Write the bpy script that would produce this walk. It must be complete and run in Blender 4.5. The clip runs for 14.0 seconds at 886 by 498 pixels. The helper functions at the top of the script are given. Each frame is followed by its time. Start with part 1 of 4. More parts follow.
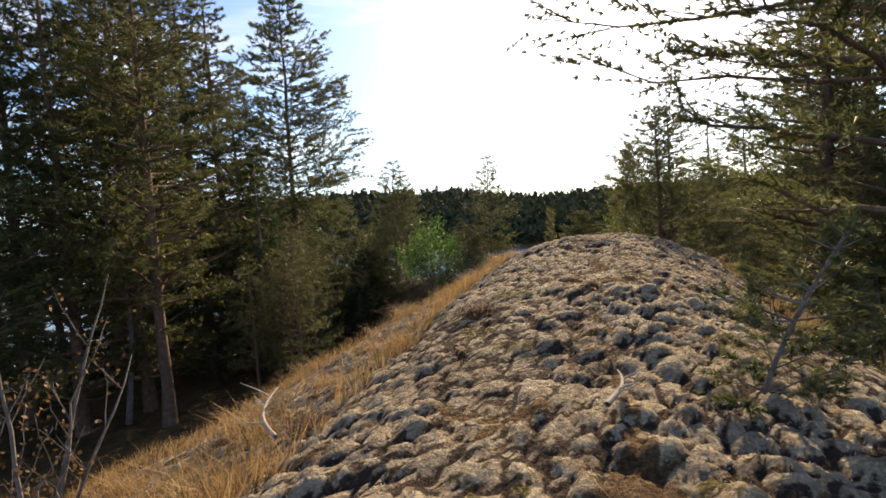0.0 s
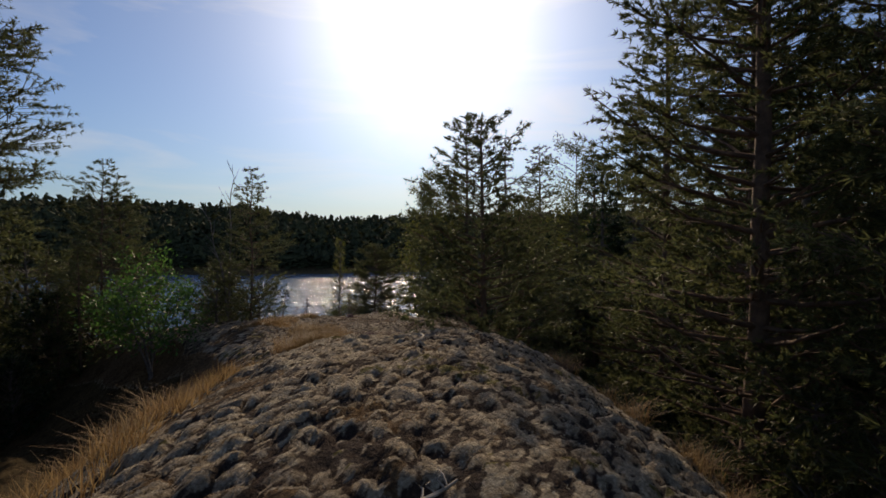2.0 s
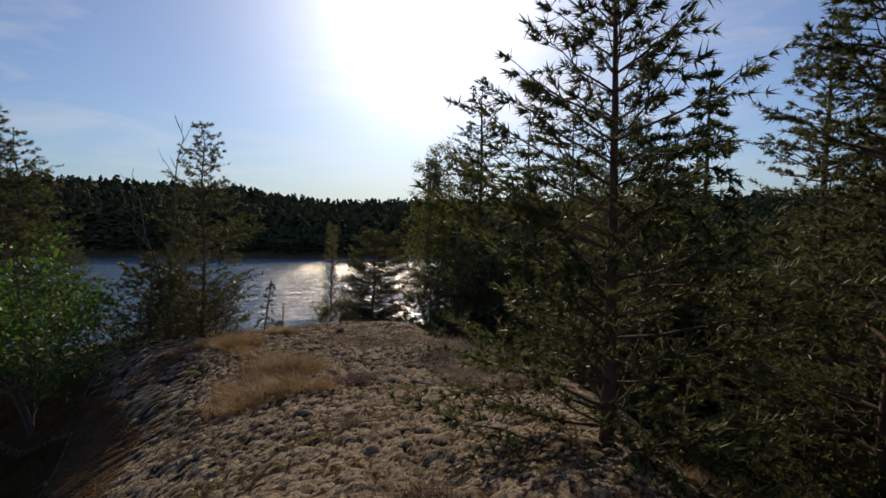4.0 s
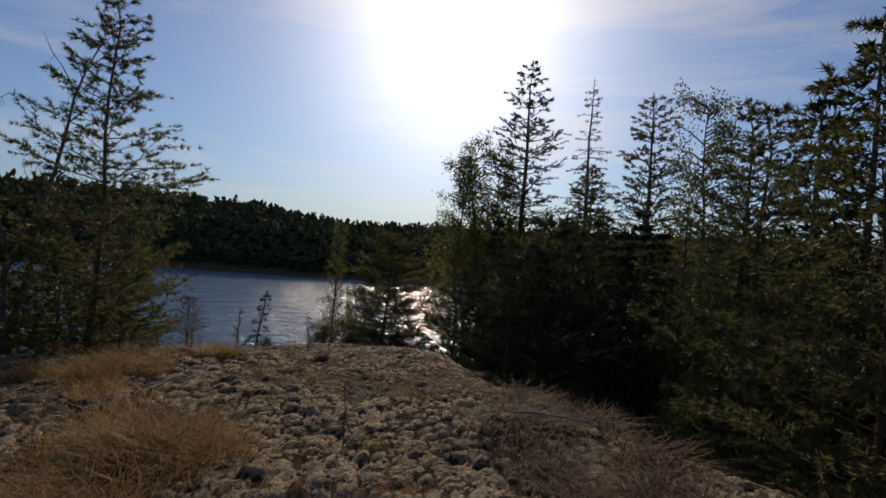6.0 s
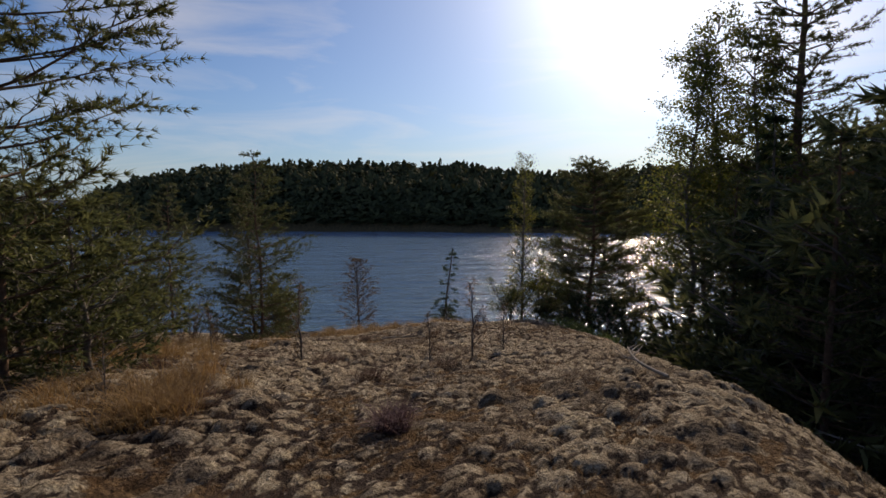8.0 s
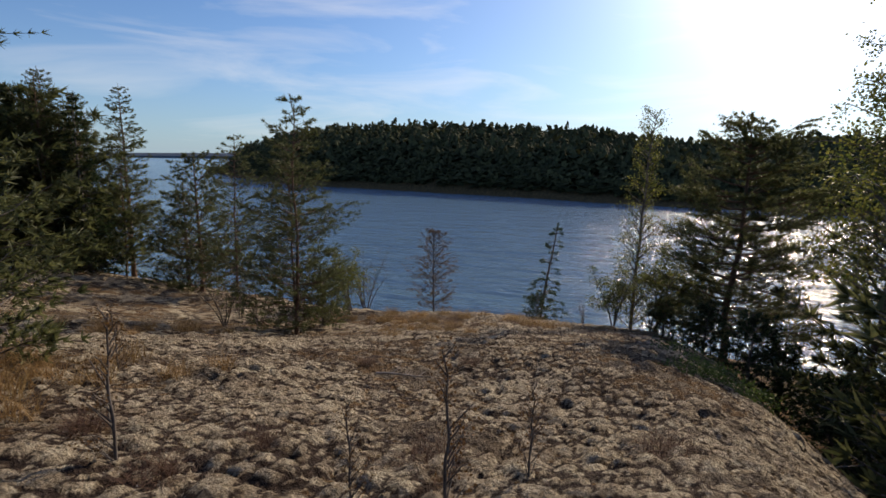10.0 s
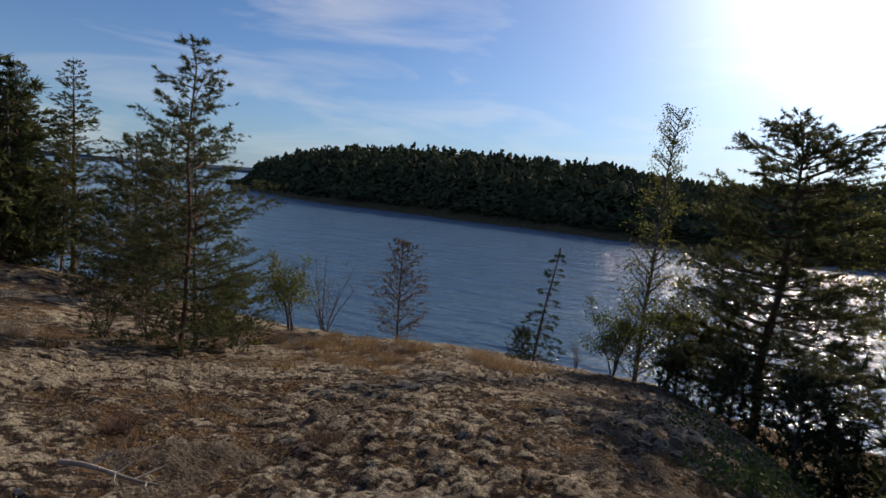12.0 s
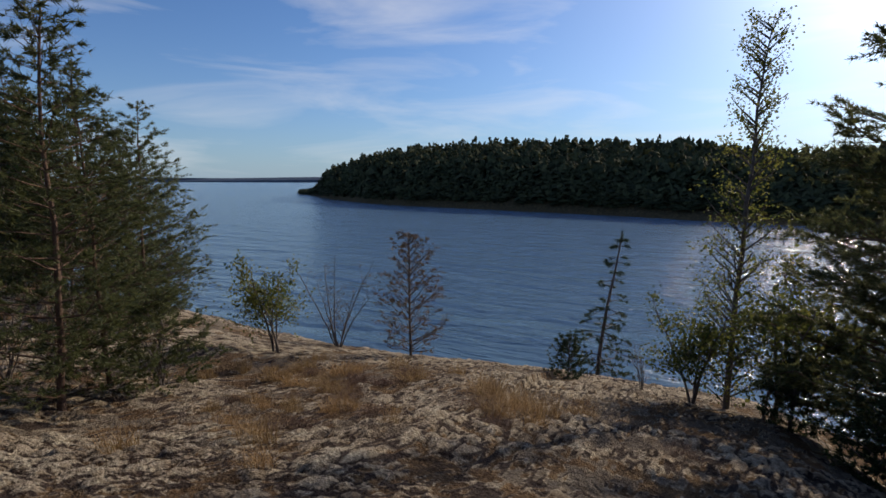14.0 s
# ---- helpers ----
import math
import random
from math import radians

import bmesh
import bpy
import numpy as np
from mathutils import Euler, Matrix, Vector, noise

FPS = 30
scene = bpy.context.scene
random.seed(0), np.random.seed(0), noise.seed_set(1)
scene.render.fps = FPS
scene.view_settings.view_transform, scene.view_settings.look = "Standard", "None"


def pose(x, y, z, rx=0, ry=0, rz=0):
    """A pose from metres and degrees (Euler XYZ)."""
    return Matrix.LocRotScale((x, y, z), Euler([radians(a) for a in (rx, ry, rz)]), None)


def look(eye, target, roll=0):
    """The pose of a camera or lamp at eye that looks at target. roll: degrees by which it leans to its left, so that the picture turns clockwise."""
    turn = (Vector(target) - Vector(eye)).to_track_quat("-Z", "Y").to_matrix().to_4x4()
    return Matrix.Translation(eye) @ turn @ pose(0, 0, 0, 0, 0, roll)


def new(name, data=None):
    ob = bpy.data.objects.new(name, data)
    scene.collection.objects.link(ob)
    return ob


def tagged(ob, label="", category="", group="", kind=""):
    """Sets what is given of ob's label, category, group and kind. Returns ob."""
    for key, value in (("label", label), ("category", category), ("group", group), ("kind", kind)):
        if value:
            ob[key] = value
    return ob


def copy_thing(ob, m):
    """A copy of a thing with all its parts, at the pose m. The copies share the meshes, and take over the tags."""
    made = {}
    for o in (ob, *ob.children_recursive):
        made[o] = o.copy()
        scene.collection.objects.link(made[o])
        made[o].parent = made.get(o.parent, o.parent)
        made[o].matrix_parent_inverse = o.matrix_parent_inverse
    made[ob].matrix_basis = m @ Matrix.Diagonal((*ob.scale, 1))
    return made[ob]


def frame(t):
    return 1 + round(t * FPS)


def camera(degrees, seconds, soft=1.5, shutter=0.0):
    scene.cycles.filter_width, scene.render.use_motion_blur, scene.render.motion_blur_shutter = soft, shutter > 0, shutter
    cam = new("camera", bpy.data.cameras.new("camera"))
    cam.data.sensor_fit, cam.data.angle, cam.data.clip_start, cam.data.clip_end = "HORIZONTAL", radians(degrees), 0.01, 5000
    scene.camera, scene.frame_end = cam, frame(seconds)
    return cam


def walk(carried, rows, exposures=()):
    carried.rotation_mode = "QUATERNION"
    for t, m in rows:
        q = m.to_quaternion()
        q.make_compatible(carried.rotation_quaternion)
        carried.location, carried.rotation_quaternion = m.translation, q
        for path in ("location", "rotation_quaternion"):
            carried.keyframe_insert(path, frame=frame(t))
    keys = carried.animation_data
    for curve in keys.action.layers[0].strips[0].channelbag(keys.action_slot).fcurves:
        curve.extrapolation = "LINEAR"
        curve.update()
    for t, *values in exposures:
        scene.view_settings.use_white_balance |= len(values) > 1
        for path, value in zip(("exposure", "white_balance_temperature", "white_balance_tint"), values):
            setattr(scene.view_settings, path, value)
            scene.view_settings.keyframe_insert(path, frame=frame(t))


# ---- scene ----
LENS = 82.0
PATH = [  # seconds, x, y, z, yaw, pitch, roll
    (0, 0.002, 0.005, 1.539, -0.38, -3.60, 3.92),
    (0.5, 0.276, 1.415, 1.646, -7.25, -3.23, 4.37),
    (1, 0.677, 2.789, 1.715, -12.24, -4.17, 6.02),
    (1.5, 1.135, 4.038, 1.788, -17.80, -3.36, 4.60),
    (2, 1.548, 5.168, 1.938, -22.91, -1.78, 0.33),
    (2.5, 1.961, 6.251, 2.071, -26.13, -0.50, -1.30),
    (3, 2.288, 7.362, 2.128, -26.12, -2.67, -2.79),
    (3.5, 2.499, 8.564, 2.068, -23.51, -4.94, -0.86),
    (3.7, 2.602, 9.062, 2.024, -23.52, -4.55, -0.44),
    (5.8, 3.985, 14.286, 0.949, -17.28, 1.26, -3.74),
    (6, 4.210, 14.780, 0.844, -21.07, -0.19, -3.77),
    (6.5, 4.748, 16.069, 0.622, -21.69, 3.25, -3.96),
    (7, 5.427, 17.316, 0.439, -8.52, 0.49, -1.90),
    (7.5, 5.642, 18.419, 0.291, -1.23, -4.43, 1.72),
    (8, 5.647, 19.609, 0.297, 1.54, -5.79, 1.17),
    (8.5, 5.623, 20.584, 0.350, 6.56, -8.07, -2.09),
    (8.7, 5.636, 20.915, 0.361, 8.13, -8.42, -0.56),
    (10.8, 6.677, 23.289, 0.098, 19.86, -10.34, -2.79),
    (11, 6.708, 23.558, 0.036, 20.63, -8.77, -3.03),
    (11.5, 6.700, 24.246, -0.140, 18.73, -5.12, -5.26),
    (12, 6.638, 24.973, -0.345, 17.35, -6.75, -4.85),
    (12.5, 6.594, 25.821, -0.577, 15.44, -6.55, -4.64),
    (13, 6.617, 26.666, -0.667, 19.13, -1.95, -3.94),
    (13.5, 6.732, 27.319, -0.664, 22.01, -6.82, -1.73),
    (14, 6.898, 27.654, -0.657, 24.83, -7.53, -0.11),
]

EXPOSURES = [  # seconds, stops, kelvin, tint
    (0.0, 1.15, 9300, 14), (0.8, 0.65, 9000, 14), (1.5, -0.25, 8300, 13), (2.5, -0.45, 7900, 14), (3.5, -0.35, 7900, 14), (6.5, -0.6, 7900, 14), (7.5, -0.5, 8000, 15),
    (8.0, -0.25, 8000, 15), (8.5, -0.1, 7900, 14), (11.0, 0.2, 7300, 12), (12.0, -0.18, 7200, 12), (12.5, -0.12, 7200, 12), (13.0, -0.5, 7000, 12), (13.5, -0.35, 7000, 12), (14.0, -0.1, 7000, 12)]

cam = camera(LENS, 14.0, soft=1.6)
walk(cam, [(t, pose(x, y, z, 90 + p, r, w)) for t, x, y, z, w, p, r in PATH], EXPOSURES)

# ---------------------------------------------------------------- light
SUN_AZ, SUN_EL = 21.5, 24.0   # degrees right of +y, above the horizon
world = bpy.data.worlds.new("sky")
scene.world = world
world.use_nodes = True
wn, wl = world.node_tree.nodes, world.node_tree.links
wn.clear()
w_out = wn.new("ShaderNodeOutputWorld")
w_bg = wn.new("ShaderNodeBackground")
w_sky = wn.new("ShaderNodeTexSky")
w_sky.sky_type = "NISHITA"
w_sky.sun_disc = False
w_sky.sun_elevation = radians(SUN_EL)
w_sky.sun_rotation = radians(SUN_AZ)
w_sky.air_density, w_sky.dust_density, w_sky.ozone_density = 1.0, 0.3, 4.0
w_bg.inputs["Strength"].default_value = 0.1
w_tc = wn.new("ShaderNodeTexCoord")
w_map = wn.new("ShaderNodeMapping")
w_map.inputs["Scale"].default_value = (1.6, 1.6, 9.0)
w_map.inputs["Rotation"].default_value = (0.12, 0.18, 0.3)
w_noise = wn.new("ShaderNodeTexNoise")
w_noise.inputs["Scale"].default_value = 1.7
w_noise.inputs["Detail"].default_value = 7
w_noise.inputs["Roughness"].default_value = 0.55
w_noise.inputs["Distortion"].default_value = 0.6
w_ramp = wn.new("ShaderNodeValToRGB")
w_ramp.color_ramp.elements[0].position, w_ramp.color_ramp.elements[0].color = 0.47, (0, 0, 0, 1)
w_ramp.color_ramp.elements[1].position, w_ramp.color_ramp.elements[1].color = 0.78, (1, 1, 1, 1)
w_amt = wn.new("ShaderNodeMath")
w_amt.operation = "MULTIPLY"
w_amt.inputs[1].default_value = 0.42
w_mix = wn.new("ShaderNodeMixRGB")
w_mix.inputs["Color2"].default_value = (9.0, 9.2, 9.6, 1)
wl.new(w_tc.outputs["Generated"], w_map.inputs["Vector"])
wl.new(w_map.outputs["Vector"], w_noise.inputs["Vector"])
wl.new(w_noise.outputs["Fac"], w_ramp.inputs["Fac"])
wl.new(w_ramp.outputs["Color"], w_amt.inputs[0])
wl.new(w_amt.outputs["Value"], w_mix.inputs["Fac"])
# the bright haze round the sun, and a deeper blue away from it
w_dot = wn.new("ShaderNodeVectorMath")
w_dot.operation = "DOT_PRODUCT"
_a, _e = radians(SUN_AZ), radians(SUN_EL)
w_dot.inputs[1].default_value = (math.sin(_a) * math.cos(_e), math.cos(_a) * math.cos(_e), math.sin(_e))
wl.new(w_tc.outputs["Generated"], w_dot.inputs[0])


def world_math(kind, a, b):
    n = wn.new("ShaderNodeMath")
    n.operation = kind
    for i, v in enumerate((a, b)):
        if isinstance(v, (int, float)):
            n.inputs[i].default_value = v
        else:
            wl.new(v, n.inputs[i])
    return n.outputs["Value"]


w_cos = world_math("MAXIMUM", w_dot.outputs["Value"], 0.0)
w_halo = world_math("ADD", world_math("MULTIPLY", world_math("POWER", w_cos, 40.0), 11.0), world_math("MULTIPLY", world_math("POWER", w_cos, 7.0), 2.6))
w_tint = wn.new("ShaderNodeMixRGB")
w_tint.blend_type = "MULTIPLY"
w_tint.inputs["Fac"].default_value = 1.0
w_tint.inputs["Color2"].default_value = (0.7, 0.94, 1.27, 1)
w_add = wn.new("ShaderNodeMixRGB")
w_add.blend_type = "ADD"
w_add.inputs["Fac"].default_value = 1.0
w_white = wn.new("ShaderNodeCombineXYZ")
for i in range(3):
    wl.new(w_halo, w_white.inputs[i])
wl.new(w_sky.outputs["Color"], w_tint.inputs["Color1"])
# pale haze towards the horizon
w_sep = wn.new("ShaderNodeSeparateXYZ")
wl.new(w_tc.outputs["Generated"], w_sep.inputs[0])
w_low = world_math("SUBTRACT", 1.0, world_math("ABSOLUTE", w_sep.outputs["Z"], 0.0))
w_haze = wn.new("ShaderNodeMixRGB")
w_haze.inputs["Color2"].default_value = (3.0, 4.4, 6.1, 1)
wl.new(world_math("MULTIPLY", world_math("POWER", w_low, 9.0), 0.75), w_haze.inputs["Fac"])
wl.new(w_tint.outputs["Color"], w_haze.inputs["Color1"])
wl.new(w_haze.outputs["Color"], w_mix.inputs["Color1"])
wl.new(w_mix.outputs["Color"], w_add.inputs["Color1"])
wl.new(w_white.outputs["Vector"], w_add.inputs["Color2"])
wl.new(w_add.outputs["Color"], w_bg.inputs["Color"])
wl.new(w_bg.outputs["Background"], w_out.inputs["Surface"])

sun = new("sun", bpy.data.lights.new("sun", "SUN"))
sun.data.energy, sun.data.angle, sun.data.color = 4.3, radians(0.6), (1.0, 0.88, 0.72)
_az, _el = radians(SUN_AZ), radians(SUN_EL)
sun_dir = Vector((math.sin(_az) * math.cos(_el), math.cos(_az) * math.cos(_el), math.sin(_el)))
sun.matrix_world = look(sun_dir * 100, (0, 0, 0))


# ---------------------------------------------------------------- materials
def material(name):
    m = bpy.data.materials.new(name)
    m.use_nodes = True
    return m, m.node_tree.nodes, m.node_tree.links, m.node_tree.nodes["Principled BSDF"]


def noise_node(n, l, scale, detail=6, rough=0.6, vec=None, dist=0.0):
    t = n.new("ShaderNodeTexNoise")
    t.inputs["Scale"].default_value = scale
    t.inputs["Detail"].default_value = detail
    t.inputs["Roughness"].default_value = rough
    t.inputs["Distortion"].default_value = dist
    if vec is not None:
        l.new(vec, t.inputs["Vector"])
    return t.outputs["Fac"]


def ramp_node(n, l, fac, stops):
    r = n.new("ShaderNodeValToRGB")
    e = r.color_ramp.elements
    while len(e) < len(stops):
        e.new(0.5)
    for s, (p, c) in zip(e, stops):
        s.position, s.color = p, (*c, 1) if len(c) == 3 else c
    l.new(fac, r.inputs["Fac"])
    return r.outputs["Color"]


def mix_node(n, l, fac, a, b, kind="MIX"):
    m = n.new("ShaderNodeMixRGB")
    m.blend_type = kind
    for key, v in (("Fac", fac), ("Color1", a), ("Color2", b)):
        if isinstance(v, (int, float)):
            m.inputs[key].default_value = v
        elif isinstance(v, tuple):
            m.inputs[key].default_value = (*v, 1)
        else:
            l.new(v, m.inputs[key])
    return m.outputs["Color"]


def bump_node(n, l, height, strength, distance, bsdf):
    b = n.new("ShaderNodeBump")
    b.inputs["Strength"].default_value = strength
    b.inputs["Distance"].default_value = distance
    l.new(height, b.inputs["Height"])
    l.new(b.outputs["Normal"], bsdf.inputs["Normal"])


def obj_vec(n):
    return n.new("ShaderNodeTexCoord").outputs["Object"]


def grain_material(name, stops, scale, rough=0.9, bump=0.4, bump_scale=None, dist=0.01, island=0.0, random_part=0.0):
    m, n, l, b = material(name)
    v = obj_vec(n)
    col = ramp_node(n, l, noise_node(n, l, scale, 8, 0.65, v), stops)
    fine = noise_node(n, l, bump_scale or scale * 6, 6, 0.7, v)
    col = mix_node(n, l, 0.35, col, ramp_node(n, l, fine, [(0.25, (0.25, 0.25, 0.25)), (0.75, (1, 1, 1))]), "MULTIPLY")
    if island:
        g = n.new("ShaderNodeNewGeometry")
        col = mix_node(n, l, island, col, ramp_node(n, l, g.outputs["Random Per Island"], [(0, (0.45, 0.42, 0.38)), (0.5, (0.85, 0.85, 0.8)), (1, (1.25, 1.2, 1.1))]), "MULTIPLY")
    l.new(col, b.inputs["Base Color"])
    b.inputs["Roughness"].default_value = rough
    b.inputs["Specular IOR Level"].default_value = 0.2
    if bump:
        bump_node(n, l, fine, bump, dist, b)
    return m


def leaf_material(name, dark, light, through_amount=0.35, rough=0.55):
    """Needles and leaves: colour varies leaf by leaf, and light shines through."""
    m, n, l, b = material(name)
    g = n.new("ShaderNodeNewGeometry")
    col = ramp_node(n, l, g.outputs["Random Per Island"], [(0.0, dark), (1.0, light)])
    o = n.new("ShaderNodeObjectInfo")
    col = mix_node(n, l, 0.5, col, ramp_node(n, l, o.outputs["Random"], [(0, (0.65, 0.7, 0.6)), (1, (1.2, 1.15, 1.0))]), "MULTIPLY")
    l.new(col, b.inputs["Base Color"])
    b.inputs["Roughness"].default_value = rough
    b.inputs["Specular IOR Level"].default_value = 0.25
    tr = n.new("ShaderNodeBsdfTranslucent")
    l.new(col, tr.inputs["Color"])
    mx = n.new("ShaderNodeMixShader")
    mx.inputs["Fac"].default_value = through_amount
    l.new(b.outputs["BSDF"], mx.inputs[1])
    l.new(tr.outputs["BSDF"], mx.inputs[2])
    l.new(mx.outputs["Shader"], n["Material Output"].inputs["Surface"])
    return m


def two_scale(name, low, stops, fine_scale, rough=0.95, bump=0.8, dist=0.02, tints=None):
    """A ground cover: broad patches of tint over a fine grain."""
    m, n, l, b = material(name)
    v = obj_vec(n)
    fine = noise_node(n, l, fine_scale, 10, 0.75, v)
    col = ramp_node(n, l, fine, stops)
    patch = noise_node(n, l, low, 6, 0.6, v, 0.5)
    tints = tints or [(0.3, (0.62, 0.56, 0.5)), (0.5, (1, 0.97, 0.9)), (0.72, (1.15, 1.15, 1.05))]
    col = mix_node(n, l, 1.0, col, ramp_node(n, l, patch, tints), "MULTIPLY")
    l.new(col, b.inputs["Base Color"])
    b.inputs["Roughness"].default_value = rough
    b.inputs["Specular IOR Level"].default_value = 0.12
    bump_node(n, l, fine, bump, dist, b)
    return m


def water_material():
    m, n, l, b = material("lake_water")
    b.inputs["Base Color"].default_value = (0.1, 0.19, 0.29, 1)
    b.inputs["Roughness"].default_value = 0.14
    b.inputs["IOR"].default_value = 1.33
    v = obj_vec(n)
    mp = n.new("ShaderNodeMapping")
    mp.inputs["Rotation"].default_value = (0, 0, 0.5)
    mp.inputs["Scale"].default_value = (0.35, 1.3, 1.0)
    l.new(v, mp.inputs["Vector"])
    h1 = noise_node(n, l, 0.9, 6, 0.6, mp.outputs["Vector"], 0.5)
    h2 = noise_node(n, l, 0.32, 3, 0.5, mp.outputs["Vector"])
    hh = n.new("ShaderNodeMath")
    hh.operation = "MULTIPLY_ADD"
    hh.inputs[1].default_value = 2.2
    l.new(h2, hh.inputs[0])
    l.new(h1, hh.inputs[2])
    bump_node(n, l, hh.outputs["Value"], 0.6, 0.9, b)
    return m


def ridge_material():
    """The cover of the ridge: lichen, with dark crusts and clefts, moss, litter, bare rock and forest floor where the
    ground says so.
    """
    m, n, l, b = material("ridge_cover")
    v = obj_vec(n)
    fine = noise_node(n, l, 52.0, 10, 0.75, v)
    edge = noise_node(n, l, 34.0, 6, 0.7, v)
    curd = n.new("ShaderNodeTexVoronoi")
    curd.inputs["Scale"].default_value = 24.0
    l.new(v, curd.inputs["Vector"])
    frond = n.new("ShaderNodeTexVoronoi")
    frond.inputs["Scale"].default_value = 75.0
    l.new(v, frond.inputs["Vector"])
    col = ramp_node(n, l, fine, [(0.3, (0.2, 0.165, 0.13)), (0.48, (0.42, 0.37, 0.31)), (0.68, (0.69, 0.63, 0.54))])
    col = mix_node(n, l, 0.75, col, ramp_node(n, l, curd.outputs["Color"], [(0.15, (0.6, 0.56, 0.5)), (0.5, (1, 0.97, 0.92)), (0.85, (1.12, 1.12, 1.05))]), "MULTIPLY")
    for layer, stops in (("crust_and_clefts", [(0.3, (0.022, 0.017, 0.016)), (0.55, (0.08, 0.06, 0.054)), (0.75, (0.22, 0.175, 0.155))]),
                         ("moss", [(0.3, (0.05, 0.045, 0.018)), (0.5, (0.16, 0.145, 0.06)), (0.72, (0.33, 0.29, 0.13))]),
                         ("litter", [(0.3, (0.045, 0.03, 0.022)), (0.5, (0.16, 0.105, 0.065)), (0.72, (0.34, 0.235, 0.13))]),
                         ("rock", [(0.28, (0.06, 0.05, 0.045)), (0.5, (0.18, 0.15, 0.125)), (0.72, (0.36, 0.31, 0.26))]),
                         ("floor", [(0.3, (0.045, 0.034, 0.02)), (0.6, (0.13, 0.095, 0.05)), (0.85, (0.22, 0.16, 0.07))])):
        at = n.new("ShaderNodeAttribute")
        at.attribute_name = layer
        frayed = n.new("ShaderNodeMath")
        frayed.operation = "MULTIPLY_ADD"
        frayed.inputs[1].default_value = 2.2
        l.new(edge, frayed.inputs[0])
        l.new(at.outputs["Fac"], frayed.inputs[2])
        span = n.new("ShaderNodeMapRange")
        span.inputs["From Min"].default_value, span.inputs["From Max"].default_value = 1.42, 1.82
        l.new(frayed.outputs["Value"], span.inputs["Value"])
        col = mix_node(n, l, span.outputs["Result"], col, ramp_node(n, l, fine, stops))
    patch = noise_node(n, l, 1.9, 6, 0.6, v, 0.5)
    col = mix_node(n, l, 1.0, col, ramp_node(n, l, patch, [(0.3, (0.62, 0.56, 0.5)), (0.5, (1, 0.97, 0.9)), (0.72, (1.15, 1.15, 1.05))]), "MULTIPLY")
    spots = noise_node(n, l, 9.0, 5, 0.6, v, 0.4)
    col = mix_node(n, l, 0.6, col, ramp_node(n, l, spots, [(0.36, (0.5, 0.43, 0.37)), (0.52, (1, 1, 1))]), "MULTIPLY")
    l.new(col, b.inputs["Base Color"])
    b.inputs["Roughness"].default_value = 1.0
    b.inputs["Specular IOR Level"].default_value = 0.1
    puffs = n.new("ShaderNodeMath")
    puffs.operation = "MULTIPLY_ADD"
    puffs.inputs[1].default_value = -0.9
    l.new(curd.outputs["Distance"], puffs.inputs[0])
    l.new(fine, puffs.inputs[2])
    relief = n.new("ShaderNodeMath")
    relief.operation = "MULTIPLY_ADD"
    relief.inputs[1].default_value = -0.4
    l.new(frond.outputs["Distance"], relief.inputs[0])
    l.new(puffs.outputs["Value"], relief.inputs[2])
    bump_node(n, l, relief.outputs["Value"], 1.0, 0.045, b)
    return m


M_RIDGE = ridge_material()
M_WATER = water_material()
M_PINEBARK = grain_material("pine_bark", [(0.25, (0.07, 0.045, 0.035)), (0.55, (0.17, 0.11, 0.08)), (0.8, (0.33, 0.2, 0.12))], 7.0, 0.9, 0.7, 30.0, 0.03)
M_GREYBARK = grain_material("grey_bark", [(0.3, (0.07, 0.06, 0.055)), (0.7, (0.24, 0.21, 0.19))], 9.0, 0.9, 0.6, 40.0, 0.01)
M_BIRCHBARK = grain_material("birch_bark", [(0.32, (0.06, 0.05, 0.05)), (0.42, (0.5, 0.47, 0.43)), (0.8, (0.68, 0.65, 0.6))], 5.0, 0.8, 0.3, 30.0, 0.005)
M_PINE = leaf_material("pine_needles", (0.045, 0.06, 0.028), (0.165, 0.175, 0.075), 0.45)
M_SPRUCE = leaf_material("spruce_needles", (0.015, 0.03, 0.014), (0.05, 0.075, 0.03))
M_BIRCH = leaf_material("birch_leaves", (0.07, 0.1, 0.025), (0.2, 0.19, 0.05), 0.5)
M_ROWAN = leaf_material("green_leaves", (0.03, 0.09, 0.02), (0.13, 0.26, 0.06), 0.4)
M_RED = leaf_material("russet_needles", (0.09, 0.05, 0.025), (0.22, 0.12, 0.05), 0.4)
M_GRASS = leaf_material("dry_grass", (0.2, 0.11, 0.05), (0.46, 0.31, 0.15), 0.4, 0.7)
M_HEATHER = leaf_material("heather", (0.06, 0.035, 0.03), (0.16, 0.09, 0.06), 0.3, 0.8)
M_FAR = leaf_material("far_woods", (0.03, 0.038, 0.02), (0.085, 0.092, 0.044), 0.15, 1.0)
M_BERRY = leaf_material("low_green_leaves", (0.04, 0.07, 0.02), (0.12, 0.17, 0.05), 0.4)
M_LITTERBITS = leaf_material("dry_stems", (0.07, 0.045, 0.03), (0.24, 0.16, 0.1), 0.25, 0.85)
M_BLOOM = leaf_material("heather_bloom", (0.07, 0.04, 0.045), (0.19, 0.11, 0.13), 0.3, 0.8)
M_SPRIG = leaf_material("lichen_tips", (0.24, 0.21, 0.17), (0.56, 0.5, 0.42), 0.2, 0.9)
# blue-grey haze of the air, painted into the distant land's colour
M_HAZE_TINT = grain_material("land_haze_tint", [(0.3, (0.07, 0.1, 0.14)), (0.7, (0.1, 0.14, 0.19))], 0.01, 1.0, 0.0)
M_FLOOR = grain_material("forest_floor", [(0.3, (0.045, 0.034, 0.02)), (0.6, (0.13, 0.095, 0.05)), (0.85, (0.22, 0.16, 0.07))], 1.5, 1.0, 0.6, 14.0, 0.05)


